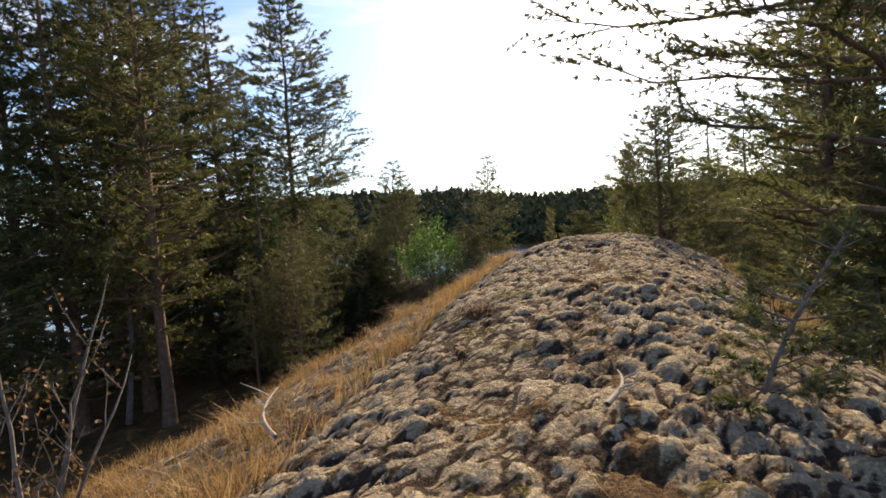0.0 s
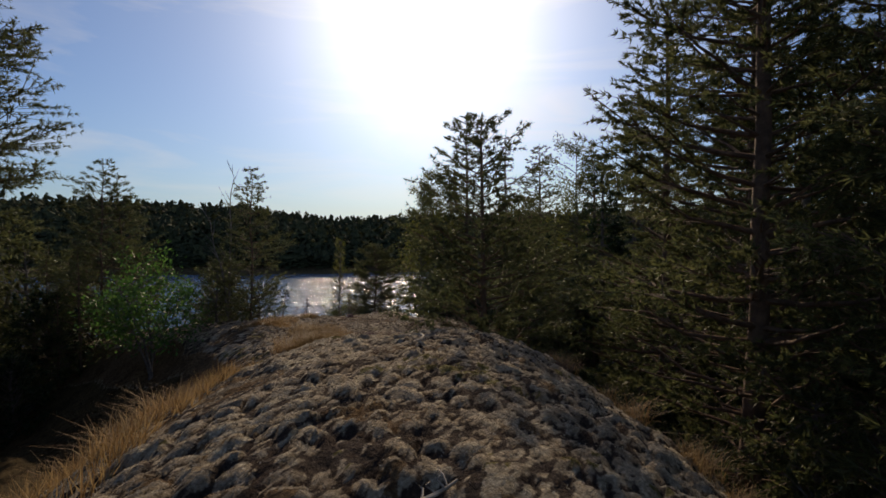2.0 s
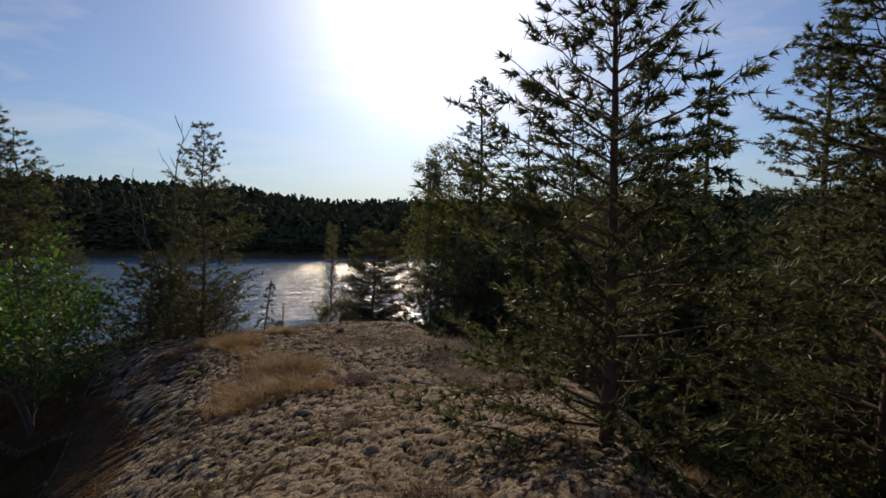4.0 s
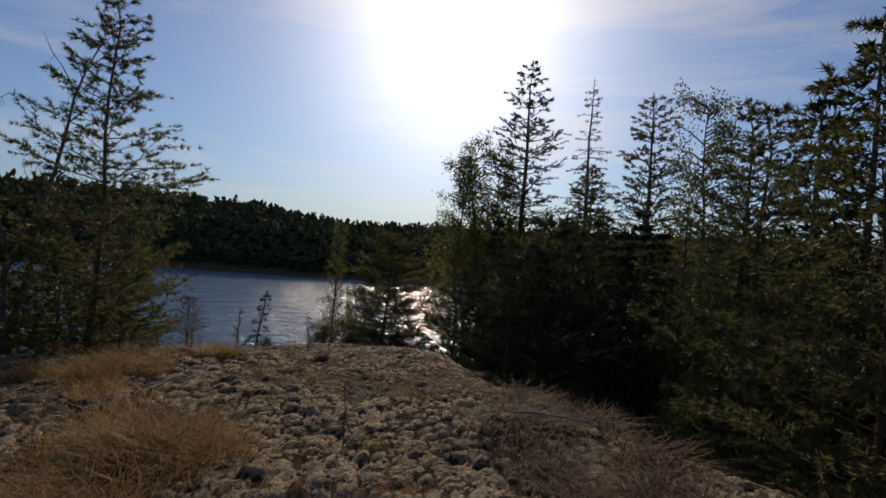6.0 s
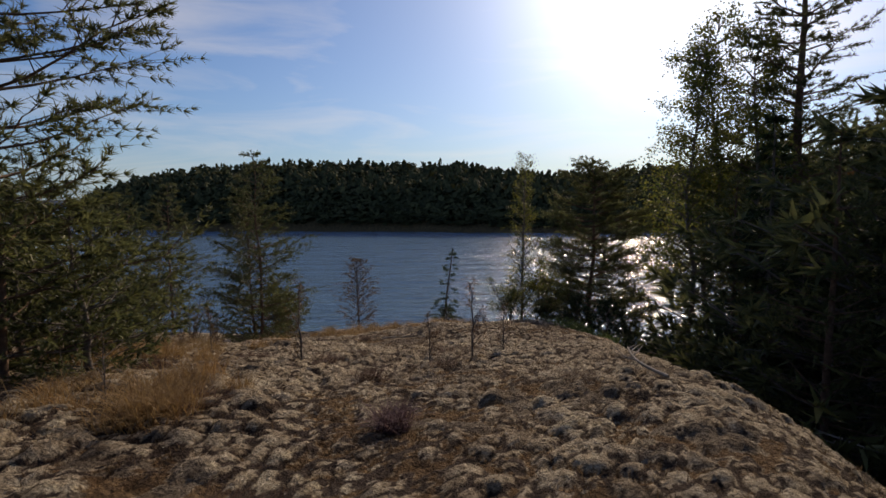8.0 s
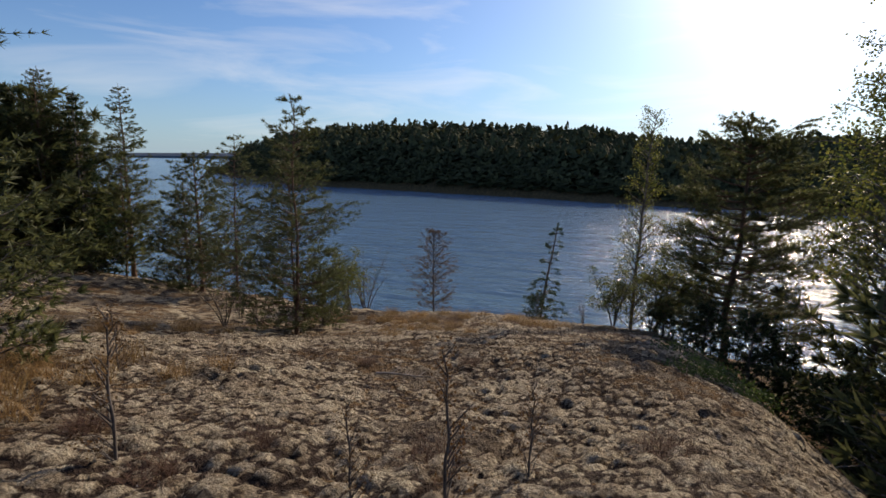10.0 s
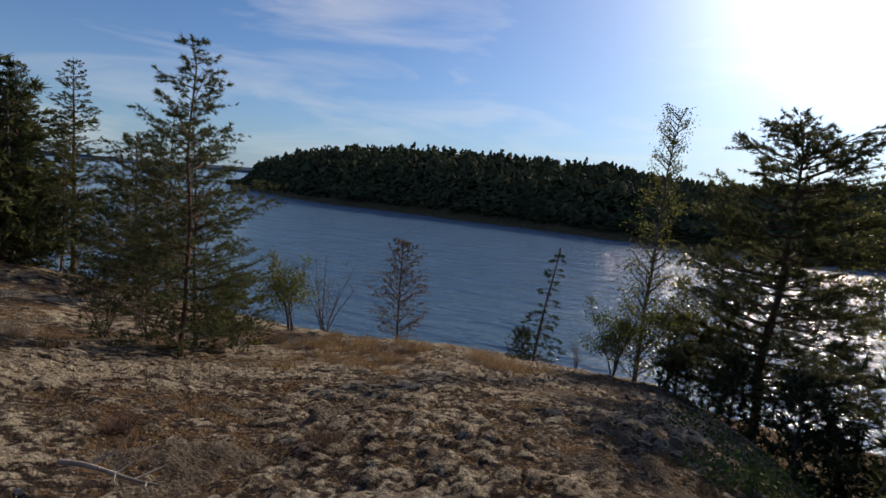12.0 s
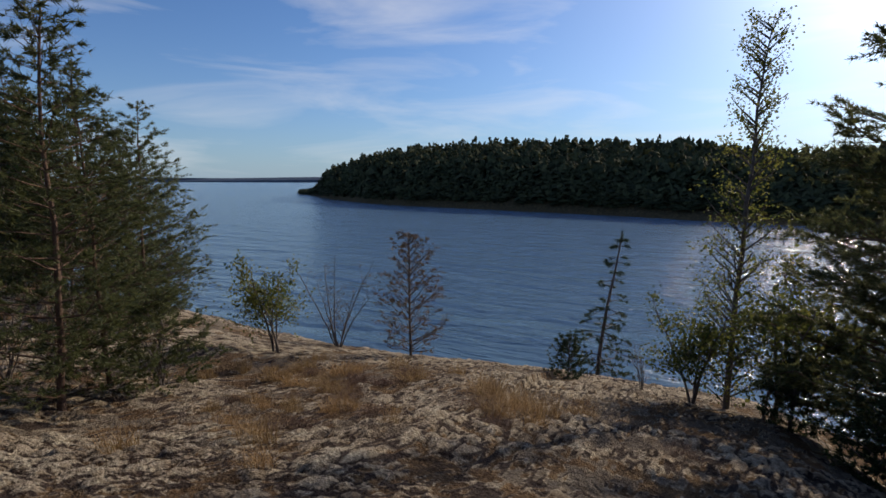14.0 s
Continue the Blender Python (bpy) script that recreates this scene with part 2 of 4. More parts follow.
# ---------------------------------------------------------------- the lie of the land
def smooth(x, ys, vs):
    """Piecewise-linear through (ys, vs), rounded a little."""
    return sum(np.interp(x + o, ys, vs) for o in (-0.8, -0.4, 0, 0.4, 0.8)) / 5


CY = [-12, 0, 4, 9, 13, 18, 22, 27, 36, 50]
CX = [-2.2, 0.2, 1.3, 3.0, 4.2, 5.4, 5.6, 5.6, 5.0, 5.0]
HY = [-40, -10, -3, 0, 3, 5.5, 8, 10, 12, 14, 16, 18, 20, 22, 24, 26, 28, 30, 33, 36, 39, 42, 46, 80]
HZ = [-4, -0.3, 0.35, 0.56, 0.78, 0.92, 1.08, 0.92, 0.48, -0.04, -0.42, -0.68, -0.69, -0.8, -1.12, -1.6, -1.88, -2.35, -3.15, -3.95, -5.0, -6.6, -9.6, -14]
LY, LW = [-10, 0, 5, 9, 13, 18, 21, 24, 28, 34, 40], [0.4, 0.3, 0.3, 0.4, 0.8, 1.6, 3.0, 5.5, 9.0, 14.0, 14.0]
RY, RW = [-10, 0, 5, 9, 13, 15.5, 17.5, 20, 24, 28, 33, 40], [0.5, 0.3, 0.1, 0.1, 0.7, 2.2, 1.8, 0.9, 1.2, 1.4, 2.5, 3.0]
AY, AL, AR = [0, 5, 9, 13, 18, 24, 40], [0.14, 0.15, 0.15, 0.15, 0.12, 0.1, 0.1], [0.16, 0.22, 0.22, 0.25, 0.45, 0.22, 0.25]
WATER_Z = -8.6


def bumps(x, y, s, seed):
    """Cheap smooth noise, from a few crossed waves."""
    r = np.random.RandomState(seed)
    out = 0
    for k in range(7):
        a, p = r.rand() * 6.28, r.rand() * 6.28
        f = s * (0.6 + 1.3 * r.rand())
        out = out + np.sin((x * math.cos(a) + y * math.sin(a)) * f + p + 0.8 * np.sin((x * math.sin(a) - y * math.cos(a)) * f * 0.7 + p * 2))
    return out / 7


def land(x, y):
    x, y = np.asarray(x, float), np.asarray(y, float)
    c, top = smooth(y, CY, CX), smooth(y, HY, HZ)
    d = x - c
    wl_, wr = smooth(y, LY, LW), smooth(y, RY, RW)
    w = np.where(d < 0, wl_, wr)
    crown = np.where(d < 0, smooth(y, AY, AL), smooth(y, AY, AR))      # how round the back of the ridge is
    steep = np.where(d < 0, 0.62 - 0.17 * np.clip((9 - y) / 3, 0, 1), 0.95)
    q = np.maximum(0, np.abs(d) - w)
    turn = steep / (2 * crown)
    z = top - np.where(q < turn, crown * q ** 2, crown * turn ** 2 + steep * (q - turn))
    tilt = np.clip((y - 26) / 4, 0, 1)
    z = z - tilt * (0.12 * np.clip(-d, 0, 5) - 0.1 * np.maximum(0, -d - 6.5))
    left_floor = -2.9 - 0.004 * np.maximum(0, -x - 2) ** 2 - 0.02 * np.maximum(0, y)
    right_floor = -3.0 - 0.09 * np.maximum(0, x - 6) - 0.075 * np.maximum(0, y - 8)
    floor = np.where(d < 0, left_floor, right_floor)
    floor = np.where(y > 30, np.minimum(floor, smooth(y, HY, HZ) - 0.3), floor)
    k = 3.0
    z = np.logaddexp(k * z, k * floor) / k
    z = z + 0.10 * bumps(x, y, 1.1, 3) + 0.05 * bumps(x, y, 2.9, 5)
    far = np.maximum(0, np.hypot(x, y - 15) - 38)
    return np.maximum(z - 0.1 * far, -12.0)


def h(x, y):
    return float(land(x, y))


def mesh_object(name, verts, faces, mat, parent=None, flat=False):
    me = bpy.data.meshes.new(name)
    me.from_pydata(verts, [], faces)
    me.materials.append(mat)
    if not flat:
        me.polygons.foreach_set("use_smooth", [True] * len(me.polygons))
    me.update()
    ob = new(name, me)
    if parent is not None:
        ob.parent = parent
    return ob


def tri_mesh(name, verts, tris, mat, parent=None, shade=True):
    """A mesh out of numpy arrays, in one go."""
    verts, tris = np.asarray(verts, np.float32), np.asarray(tris, np.int32)
    k = tris.shape[1]
    me = bpy.data.meshes.new(name)
    me.vertices.add(len(verts))
    me.vertices.foreach_set("co", verts.ravel())
    me.loops.add(tris.size)
    me.loops.foreach_set("vertex_index", tris.ravel())
    me.polygons.add(len(tris))
    me.polygons.foreach_set("loop_start", np.arange(0, tris.size, k, dtype=np.int32))
    me.polygons.foreach_set("use_smooth", np.full(len(tris), shade))
    me.materials.append(mat)
    me.update(calc_edges=True)
    me.validate()
    ob = new(name, me)
    if parent is not None:
        ob.parent = parent
    return ob


def part(name, bm, mat, parent, label=""):
    me = bpy.data.meshes.new(name)
    bm.to_mesh(me)
    bm.free()
    me.materials.append(mat)
    ob = new(name, me)
    ob.parent = parent
    if label:
        ob["label"] = label
    return ob


def axis_steps(lo, hi, f0, f1, fine, coarse):
    a = list(np.arange(lo, f0, coarse))
    b = list(np.arange(f0, f1, fine))
    c = list(np.arange(f1, hi + coarse, coarse))
    return np.array(a + b + c)


def cells(x, y, size, seed):
    """Worley cells: distance to the nearest seed, in cell sizes, a random number for that cell, the height of cushions on the seeds, and how far the cleft between two of them is."""
    px, py = x / size, y / size
    ix, iy = np.floor(px), np.floor(py)
    best, second, who = np.full(px.shape, 9.0), np.full(px.shape, 9.0), np.zeros(px.shape)
    for ox in (-1, 0, 1):
        for oy in (-1, 0, 1):
            cx_, cy_ = ix + ox, iy + oy
            a = np.abs(np.sin(cx_ * 127.1 + cy_ * 311.7 + seed) * 43758.545) % 1
            c = np.abs(np.sin(cx_ * 269.5 + cy_ * 183.3 + seed * 1.7) * 24634.63) % 1
            e = np.hypot(px - cx_ - 0.1 - 0.8 * a, py - cy_ - 0.1 - 0.8 * c)
            near_, own = e < best, np.abs(a * 7.31 + c * 3.17) % 1
            second = np.where(near_, best, np.minimum(second, e))
            best, who = np.where(near_, e, best), np.where(near_, own, who)
    cleft = second - best
    return best, who, (0.45 + 0.55 * who) * np.clip(cleft / 0.45, 0, 1) ** 0.45, cleft


QA, QB = 0.037, 0.050


def cover(x, y):
    """Height of the plant cover on the rock, and what it is: 0 lichen, 1 litter, 2 rock, 3 dark crusts, lows and
    clefts, 4 forest floor.
    """
    d = x - smooth(y, CY, CX)
    wx, wy = x + 0.10 * bumps(x, y, 5.0, 31), y + 0.10 * bumps(x, y, 5.0, 32)
    wx, wy = wx + 0.03 * bumps(x, y, 19.0, 33), wy + 0.03 * bumps(x, y, 19.0, 34)
    patch = bumps(x, y, 1.5, 8) + 0.35 * bumps(x, y, 5.5, 9) + 0.15 * bumps(x, y, 17.0, 10)
    late = np.clip((y - 19) / 5, 0, 1)
    f1, r1, p1, e1 = cells(wx, wy * 1.1, 0.33, 1.0)
    f2, r2, p2, e2 = cells(wx, wy, 0.16, 2.0)
    f3, r3, p3, e3 = cells(wx, wy, 0.075, 3.0)
    fat = np.clip(0.95 + 0.9 * patch, 0.55, 1.2)
    up = fat * (0.05 * p1 + 0.058 * p2) + 0.022 * p3
    up = up + 0.006 * bumps(x, y, 42.0, 41)
    fleck = bumps(x, y, 4.0, 17) + 0.6 * bumps(x, y, 11.0, 16) + 0.3 * bumps(x, y, 33.0, 26)
    kind = np.zeros(x.shape, int)
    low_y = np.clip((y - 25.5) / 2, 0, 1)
    # the lowest spots between the cushions take the dark colour
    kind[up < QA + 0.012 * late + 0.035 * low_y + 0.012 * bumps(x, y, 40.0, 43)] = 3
    kind[(fleck + 0.4 * (r3 - 0.5) > 0.5) & (y < 27)] = 5
    kind[(fleck + 0.5 * (r3 - 0.5) < -0.5 + 0.25 * late + 0.2 * low_y) & (r2 > 0.15)] = 1
    trail = np.abs(d + 0.15 + 0.25 * bumps(x, y, 0.9, 21)) < 0.04 + 0.2 * fleck
    kind[trail & (y < 7)] = 1
    grit = (np.abs(np.sin(x * 913.7 + y * 1571.3) * 43758.5) % 1) - 0.5
    zone = 1.5 * bumps(x, y, 1.3, 46) + 1.1 * bumps(x, y, 3.7, 47) + 0.8 * bumps(x, y, 13.0, 48) + 0.7 * bumps(x, y, 45.0, 44)
    thick = (up - QB) / 0.022 + zone * 1.25 + 0.3 * grit - 0.15 - 0.9 * np.clip((y - 27) / 2, 0, 1)
    mottle = np.select([thick > 0, thick > -0.8], [0, 3], 1)
    mottle = np.where((zone < -0.75) & (r2 > 0.4), 2, mottle)
    kind = np.where((late > 0.25 + 0.5 * bumps(x, y, 1.2, 45)), mottle, kind)
    up = up + late * 0.004 * grit
    slab = bumps(x, y, 2.1, 14) + 0.6 * bumps(x, y, 7.0, 15) + 0.5 * (r2 - 0.5)
    bare = (slab + 0.25 * grit > 0.52 - 0.12 * late - 0.12 * np.clip((y - 27) / 3, 0, 1)) & (late > 0.02)
    kind[bare] = 2
    kind[bare & (f3 + grit > 0.5) & (r2 < 0.6)] = 3
    kind[bare & (zone + grit > 0.55)] = 0
    # narrow clefts between neighbouring cushions are coloured dark as well
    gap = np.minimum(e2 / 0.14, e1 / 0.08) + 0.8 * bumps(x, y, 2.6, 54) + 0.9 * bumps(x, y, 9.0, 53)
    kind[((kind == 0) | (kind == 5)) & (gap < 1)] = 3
    wl_, wr = smooth(y, LY, LW), smooth(y, RY, RW)
    reach = np.where(d < 0, wl_ + 2.1 + 2.2 * np.clip((11 - y) / 3, 0, 1), wr + 2.0) + 0.5 * bumps(x, y, 2.0, 18)
    kind[(np.abs(d) > reach)] = 1
    kind[(np.abs(d) > reach + 1.0 + late * 1.0)] = 4
    return np.where(kind == 4, 0.3 * up, up), kind


gu = np.concatenate([np.arange(-112, -14, 2.0), np.arange(-14, -3.3, 0.11), np.arange(-3.3, 3.5, 0.031), np.arange(3.5, 6, 0.11), np.arange(6, 112, 2.0)])
gy = np.concatenate([np.arange(-60, -0.4, 1.6), np.arange(-0.4, 30, 0.032), np.arange(30, 40, 0.09), np.arange(40, 72, 1.6)])
GU, GY = np.meshgrid(gu, gy)
GX = GU + smooth(GY, CY, CX)
UP, KIND = cover(GX, GY)
near = ((GU > -14) & (GU < 6) & (GY > -0.5) & (GY < 40)).astype(float)
GZ = land(GX, GY) + near * (UP - 0.066)
nx_, ny_ = len(gu), len(gy)
idx = np.arange(nx_ * ny_).reshape(ny_, nx_)
quads = np.stack([idx[:-1, :-1], idx[:-1, 1:], idx[1:, 1:], idx[1:, :-1]], -1).reshape(-1, 4)
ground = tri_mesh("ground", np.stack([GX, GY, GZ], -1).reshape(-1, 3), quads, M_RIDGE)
for number, layer in ((1, "litter"), (2, "rock"), (3, "crust_and_clefts"), (4, "floor"), (5, "moss")):
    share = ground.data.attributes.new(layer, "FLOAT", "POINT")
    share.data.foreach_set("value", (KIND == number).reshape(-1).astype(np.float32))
tagged(ground, "lichen-covered granite ridge running down to the lake", "ground", kind="structure")

water = mesh_object("water", [(-4500, -4500, WATER_Z), (4500, -4500, WATER_Z), (4500, 4500, WATER_Z), (-4500, 4500, WATER_Z)], [(0, 1, 2, 3)], M_WATER, flat=True)
tagged(water, "dark blue wind-rippled lake water", "water", kind="structure")

# ---------------------------------------------------------------- trees
rng = np.random.RandomState(4)


def tube(points, radii, sides=6):
    """Verts and quads of a bent, tapered stem."""
    pts = np.asarray(points, float)
    vs, fs = [], []
    for i, p in enumerate(pts):
        a = pts[min(i + 1, len(pts) - 1)] - pts[max(i - 1, 0)]
        a = a / (np.linalg.norm(a) + 1e-9)
        u = np.cross(a, (0.3, 0.9, 0.2))
        u /= np.linalg.norm(u) + 1e-9
        v = np.cross(a, u)
        for k in range(sides):
            t = 2 * math.pi * k / sides
            vs.append(p + radii[i] * (math.cos(t) * u + math.sin(t) * v))
    for i in range(len(pts) - 1):
        for k in range(sides):
            a, b = i * sides + k, i * sides + (k + 1) % sides
            fs.append((a, b, b + sides, a + sides))
    return vs, fs


def ribbon(a, b, width):
    """A twig: one slim upright-standing strip."""
    a, b = np.asarray(a, float), np.asarray(b, float)
    s = np.cross(b - a, (0.31, 0.27, 0.91))
    s *= width / (np.linalg.norm(s) + 1e-9)
    return [a - s, a + s, b + s * 0.4, b - s * 0.4], [(0, 1, 2, 3)]


class Bag:
    """Collects stems into one mesh."""
    def __init__(self):
        self.v, self.f = [], []

    def add(self, vf):
        o = len(self.v)
        self.v += list(vf[0])
        self.f += [tuple(i + o for i in q) for q in vf[1]]

    def make(self, name, mat, parent):
        return tri_mesh(name, np.array(self.v), np.array(self.f), mat, parent)


def blades(places, ways, count, length, width, spread, r):
    """Needle tufts or leaves: at each place `count` slim triangles that fan out round its way."""
    places, ways = np.repeat(np.asarray(places, float), count, 0), np.repeat(np.asarray(ways, float), count, 0)
    n = len(places)
    d = ways + spread * r.normal(size=(n, 3))
    d /= np.linalg.norm(d, axis=1, keepdims=True) + 1e-9
    side = np.cross(d, r.normal(size=(n, 3)))
    side /= np.linalg.norm(side, axis=1, keepdims=True) + 1e-9
    ln = length * (0.6 + 0.7 * r.rand(n, 1))
    wd = width * (0.7 + 0.6 * r.rand(n, 1))
    a = places - side * wd * 0.5 + d * ln * 0.08
    b = places + side * wd * 0.5 + d * ln * 0.08
    c = places + d * ln
    v = np.stack([a, b, c], 1).reshape(-1, 3)
    return v, np.arange(3 * n).reshape(-1, 3)


def leaves(places, ways, count, length, width, spread, r):
    """Four-cornered leaves."""
    places, ways = np.repeat(np.asarray(places, float), count, 0), np.repeat(np.asarray(ways, float), count, 0)
    n = len(places)
    places = places + r.normal(size=(n, 3)) * length * 1.3
    d = ways + spread * r.normal(size=(n, 3))
    d /= np.linalg.norm(d, axis=1, keepdims=True) + 1e-9
    side = np.cross(d, r.normal(size=(n, 3)))
    side /= np.linalg.norm(side, axis=1, keepdims=True) + 1e-9
    ln = length * (0.6 + 0.7 * r.rand(n, 1))
    wd = width * (0.7 + 0.6 * r.rand(n, 1))
    v = np.stack([places, places + side * wd * 0.5 + d * ln * 0.45, places + d * ln, places - side * wd * 0.5 + d * ln * 0.45], 1).reshape(-1, 3)
    return v, np.arange(4 * n).reshape(-1, 4)


def stem(root, height, lean, wiggle, r, steps=9):
    t = np.linspace(0, 1, steps)
    p = np.array(root)[None] + np.stack([lean[0] * t ** 1.5, lean[1] * t ** 1.5, height * t], 1)
    p[1:-1, :2] += np.cumsum(r.normal(size=(steps - 2, 2)) * wiggle, 0)
    return p


def along(p, t):
    i = t * (len(p) - 1)
    k = min(int(i), len(p) - 2)
    return p[k] + (p[k + 1] - p[k]) * (i - k)


def conifer(name, height, radius, first, whorls, per, reach, rise, twig, tuft, count, nlen, nwid, bark, needles, seed, lean=(0, 0), sparse=0.0, dead=0.0, shape="pine", spread=0.55, wiggle=0.02, boughs=()):
    """A pine or spruce: trunk, limbs in whorls, and a crown of needle tufts on twigs.
    reach: the longest limb; rise: how far limbs point up; twig: twigs a metre of limb."""
    r = np.random.RandomState(seed)
    root = new(name)
    trunk_p = stem((0, 0, -0.25), height + 0.25, lean, wiggle * height / 10, r, 12)
    t = np.linspace(0, 1, 12)
    trunk = Bag()
    rad = radius * (1 - t) ** 0.8 + 0.006
    rad[0] *= 1.35
    trunk.add(tube(trunk_p, rad, 9))
    trunk.make("trunk", bark, root)
    limbs, tips, ways = Bag(), [], []
    for w in range(whorls):
        f = first + (0.985 - first) * (w + 0.5 * r.rand()) / whorls
        g = 1 - (f - first) / (1 - first)
        if shape == "round":
            prof = 0.25 + 0.75 * min(1.0, g * 2.6) ** 0.6 * (0.72 + 0.28 * g)
        elif shape == "pine":
            prof = (0.35 + 0.65 * math.sin(math.pi * min(1, (1 - (f - first) / (1 - first)) * 0.62 + 0.02) ** 0.9)) * (0.28 + 0.72 * (1 - (f - first) / (1 - first)) ** 0.6)
        else:
            prof = (1 - (f - first) / (1 - first)) ** 0.85 + 0.03
        base = along(trunk_p, f)
        a0 = r.rand() * 6.28
        bare = r.rand() < dead and f < first + 0.35 * (1 - first)
        for k in range(per):
            if r.rand() < sparse:
                continue
            a = a0 + 6.283 * k / per + r.normal() * 0.35
            ln = reach * prof * (0.38 + 0.85 * r.rand() if shape != "spruce" else 0.55 + 0.6 * r.rand())
            up = rise * (0.4 + 1.0 * (f - first) / (1 - first)) + r.normal() * 0.1 + (0.5 * max(0.0, 1 - 3 * g) if shape == "round" else 0)
            out = np.array([math.cos(a), math.sin(a), 0])
            seg = np.linspace(0, 1, 5)
            bend = 0.18 if shape != "spruce" else -0.1
            pts = base + np.outer(seg * ln, out) + np.outer(ln * (up * seg + bend * seg ** 2), (0, 0, 1)) + r.normal(size=(5, 3)) * 0.03 * ln * seg[:, None]
            lr = max(0.006, radius * 0.28 * (ln / reach) ** 0.8)
            limbs.add(tube(pts[[0, 2, 4]] if nlen > 0.12 else pts, (lr * (1 - 0.85 * seg) + 0.002)[[0, 2, 4]] if nlen > 0.12 else lr * (1 - 0.85 * seg) + 0.002, 3 if nlen > 0.12 else 4))
            if bare:
                continue
            nt = max(2, int(ln * twig))
            for j in range(nt):
                s = (0.28 if shape == "spruce" else 0.3) + (0.72 if shape == "spruce" else 0.7) * (j + r.rand()) / nt
                q = along(pts, min(s, 0.999))
                side = np.cross(out, (0, 0, 1)) * r.choice([-1, 1])
                tw = out * (0.5 + 0.3 * r.rand()) + side * (1.2 * r.rand()) + np.array((0, 0, 0.6 * r.rand() - 0.08 if shape != "spruce" else -0.15 * r.rand()))
                tl = ln * (0.5 if shape != "spruce" else 0.32) * (1.1 - 0.6 * s) * (0.5 + r.rand()) + 0.04
                e = q + tw * tl
                limbs.add(ribbon(q, e, lr * 0.3 + 0.002))
                for m_ in range(tuft):
                    tips.append(q + tw * tl * (0.35 + 0.65 * (m_ + r.rand()) / tuft))
                    ways.append(tw / np.linalg.norm(tw))
            tips.append(pts[-1])
            ways.append(out + (0, 0, 0.4))
    for f, a, ln, up in boughs:
        base, out = along(trunk_p, f), np.array([math.cos(radians(a)), math.sin(radians(a)), 0])
        seg = np.linspace(0, 1, 7)
        pts = base + np.outer(seg * ln, out) + np.outer(ln * (up * seg + 0.1 * seg ** 2), (0, 0, 1)) + r.normal(size=(7, 3)) * 0.03 * ln * seg[:, None]
        limbs.add(tube(pts, 0.028 * (1 - 0.85 * seg) + 0.003, 5))
        for j in range(int(ln * 12)):
            q = along(pts, 0.25 + 0.74 * min(1, (j + r.rand()) / (ln * 12)))
            tw = out * 0.6 + np.cross(out, (0, 0, 1)) * r.uniform(-1, 1) + np.array((0, 0, r.uniform(-0.1, 0.5)))
            tl = r.uniform(0.2, 0.65)
            limbs.add(ribbon(q, q + tw * tl, 0.005))
            for m_ in range(6):
                tips.append(q + tw * tl * (0.2 + 0.8 * m_ / 5))
                ways.append(tw / np.linalg.norm(tw))
    for k in range(6):
        tips.append(along(trunk_p, 0.93 + 0.07 * k / 6))
        ways.append((0, 0, 1))
    tagged(limbs.make("branchwork", bark, root), kind="stuff")
    v, f_ = blades(tips, ways, count, nlen, nwid, spread, r)
    tri_mesh("crown", v, f_, needles, root, False)
    return root


def broadleaf(name, height, radius, first, limbs_n, reach, leaf, lwid, count, per_limb, bark, foliage, seed, lean=(0, 0), stems=1, rise=0.8, wiggle=0.05, droop=0.0):
    r = np.random.RandomState(seed)
    root = new(name)
    trunk, limbs, tips, ways = Bag(), Bag(), [], []
    for s_ in range(stems):
        ln_ = (lean[0] + (r.normal() * 0.22 * height if stems > 1 else 0), lean[1] + (r.normal() * 0.22 * height if stems > 1 else 0))
        hh = height * (1 if s_ == 0 else 0.6 + 0.35 * r.rand())
        p = stem((r.normal() * 0.04 * (stems > 1), r.normal() * 0.04 * (stems > 1), -0.2), hh + 0.2, ln_, wiggle * hh / 5, r, 10)
        trunk.add(tube(p, radius * (1 - np.linspace(0, 1, 10)) ** 0.8 + 0.004, 7))
        for k in range(max(1, limbs_n // stems)):
            f = first + (0.97 - first) * (k + r.rand()) / (limbs_n / stems)
            base = along(p, min(f, 0.98))
            a = r.rand() * 6.28
            ln = reach * (0.35 + 0.65 * (1 - (f - first) / (1 - first))) * (0.6 + 0.6 * r.rand())
            out = np.array([math.cos(a), math.sin(a), 0])
            seg = np.linspace(0, 1, 5)
            pts = base + np.outer(seg * ln, out) + np.outer(ln * (rise * seg - droop * seg ** 2), (0, 0, 1)) + r.normal(size=(5, 3)) * 0.05 * ln * seg[:, None]
            lr = max(0.004, radius * 0.3)
            limbs.add(tube(pts, lr * (1 - 0.85 * seg) + 0.0015, 4))
            for j in range(per_limb):
                s = 0.25 + 0.75 * r.rand()
                q = along(pts, min(s, 0.99))
                tw = r.normal(size=3) * 0.7 + out * 0.7 + (0, 0, 0.3 - droop)
                e = q + tw * ln * 0.2
                limbs.add(ribbon(q, e, lr * 0.25 + 0.0015))
                tips += [e, (q + e) / 2]
                ways += [tw, tw]
    trunk.make("trunk", bark, root)
    tagged(limbs.make("branchwork", bark, root), kind="stuff")
    if count:
        v, f_ = leaves(tips, ways, count, leaf, lwid, 0.8, r)
        tri_mesh("crown", v, f_, foliage, root, False)
    return root


NEAR = dict(whorls=38, per=5, rise=0.2, twig=9, tuft=5, count=12, nlen=0.1, nwid=0.016, bark=M_PINEBARK, needles=M_PINE)
FILL = dict(whorls=22, per=5, rise=0.18, twig=4.5, tuft=3, count=7, nlen=0.17, nwid=0.036, bark=M_PINEBARK, needles=M_PINE)
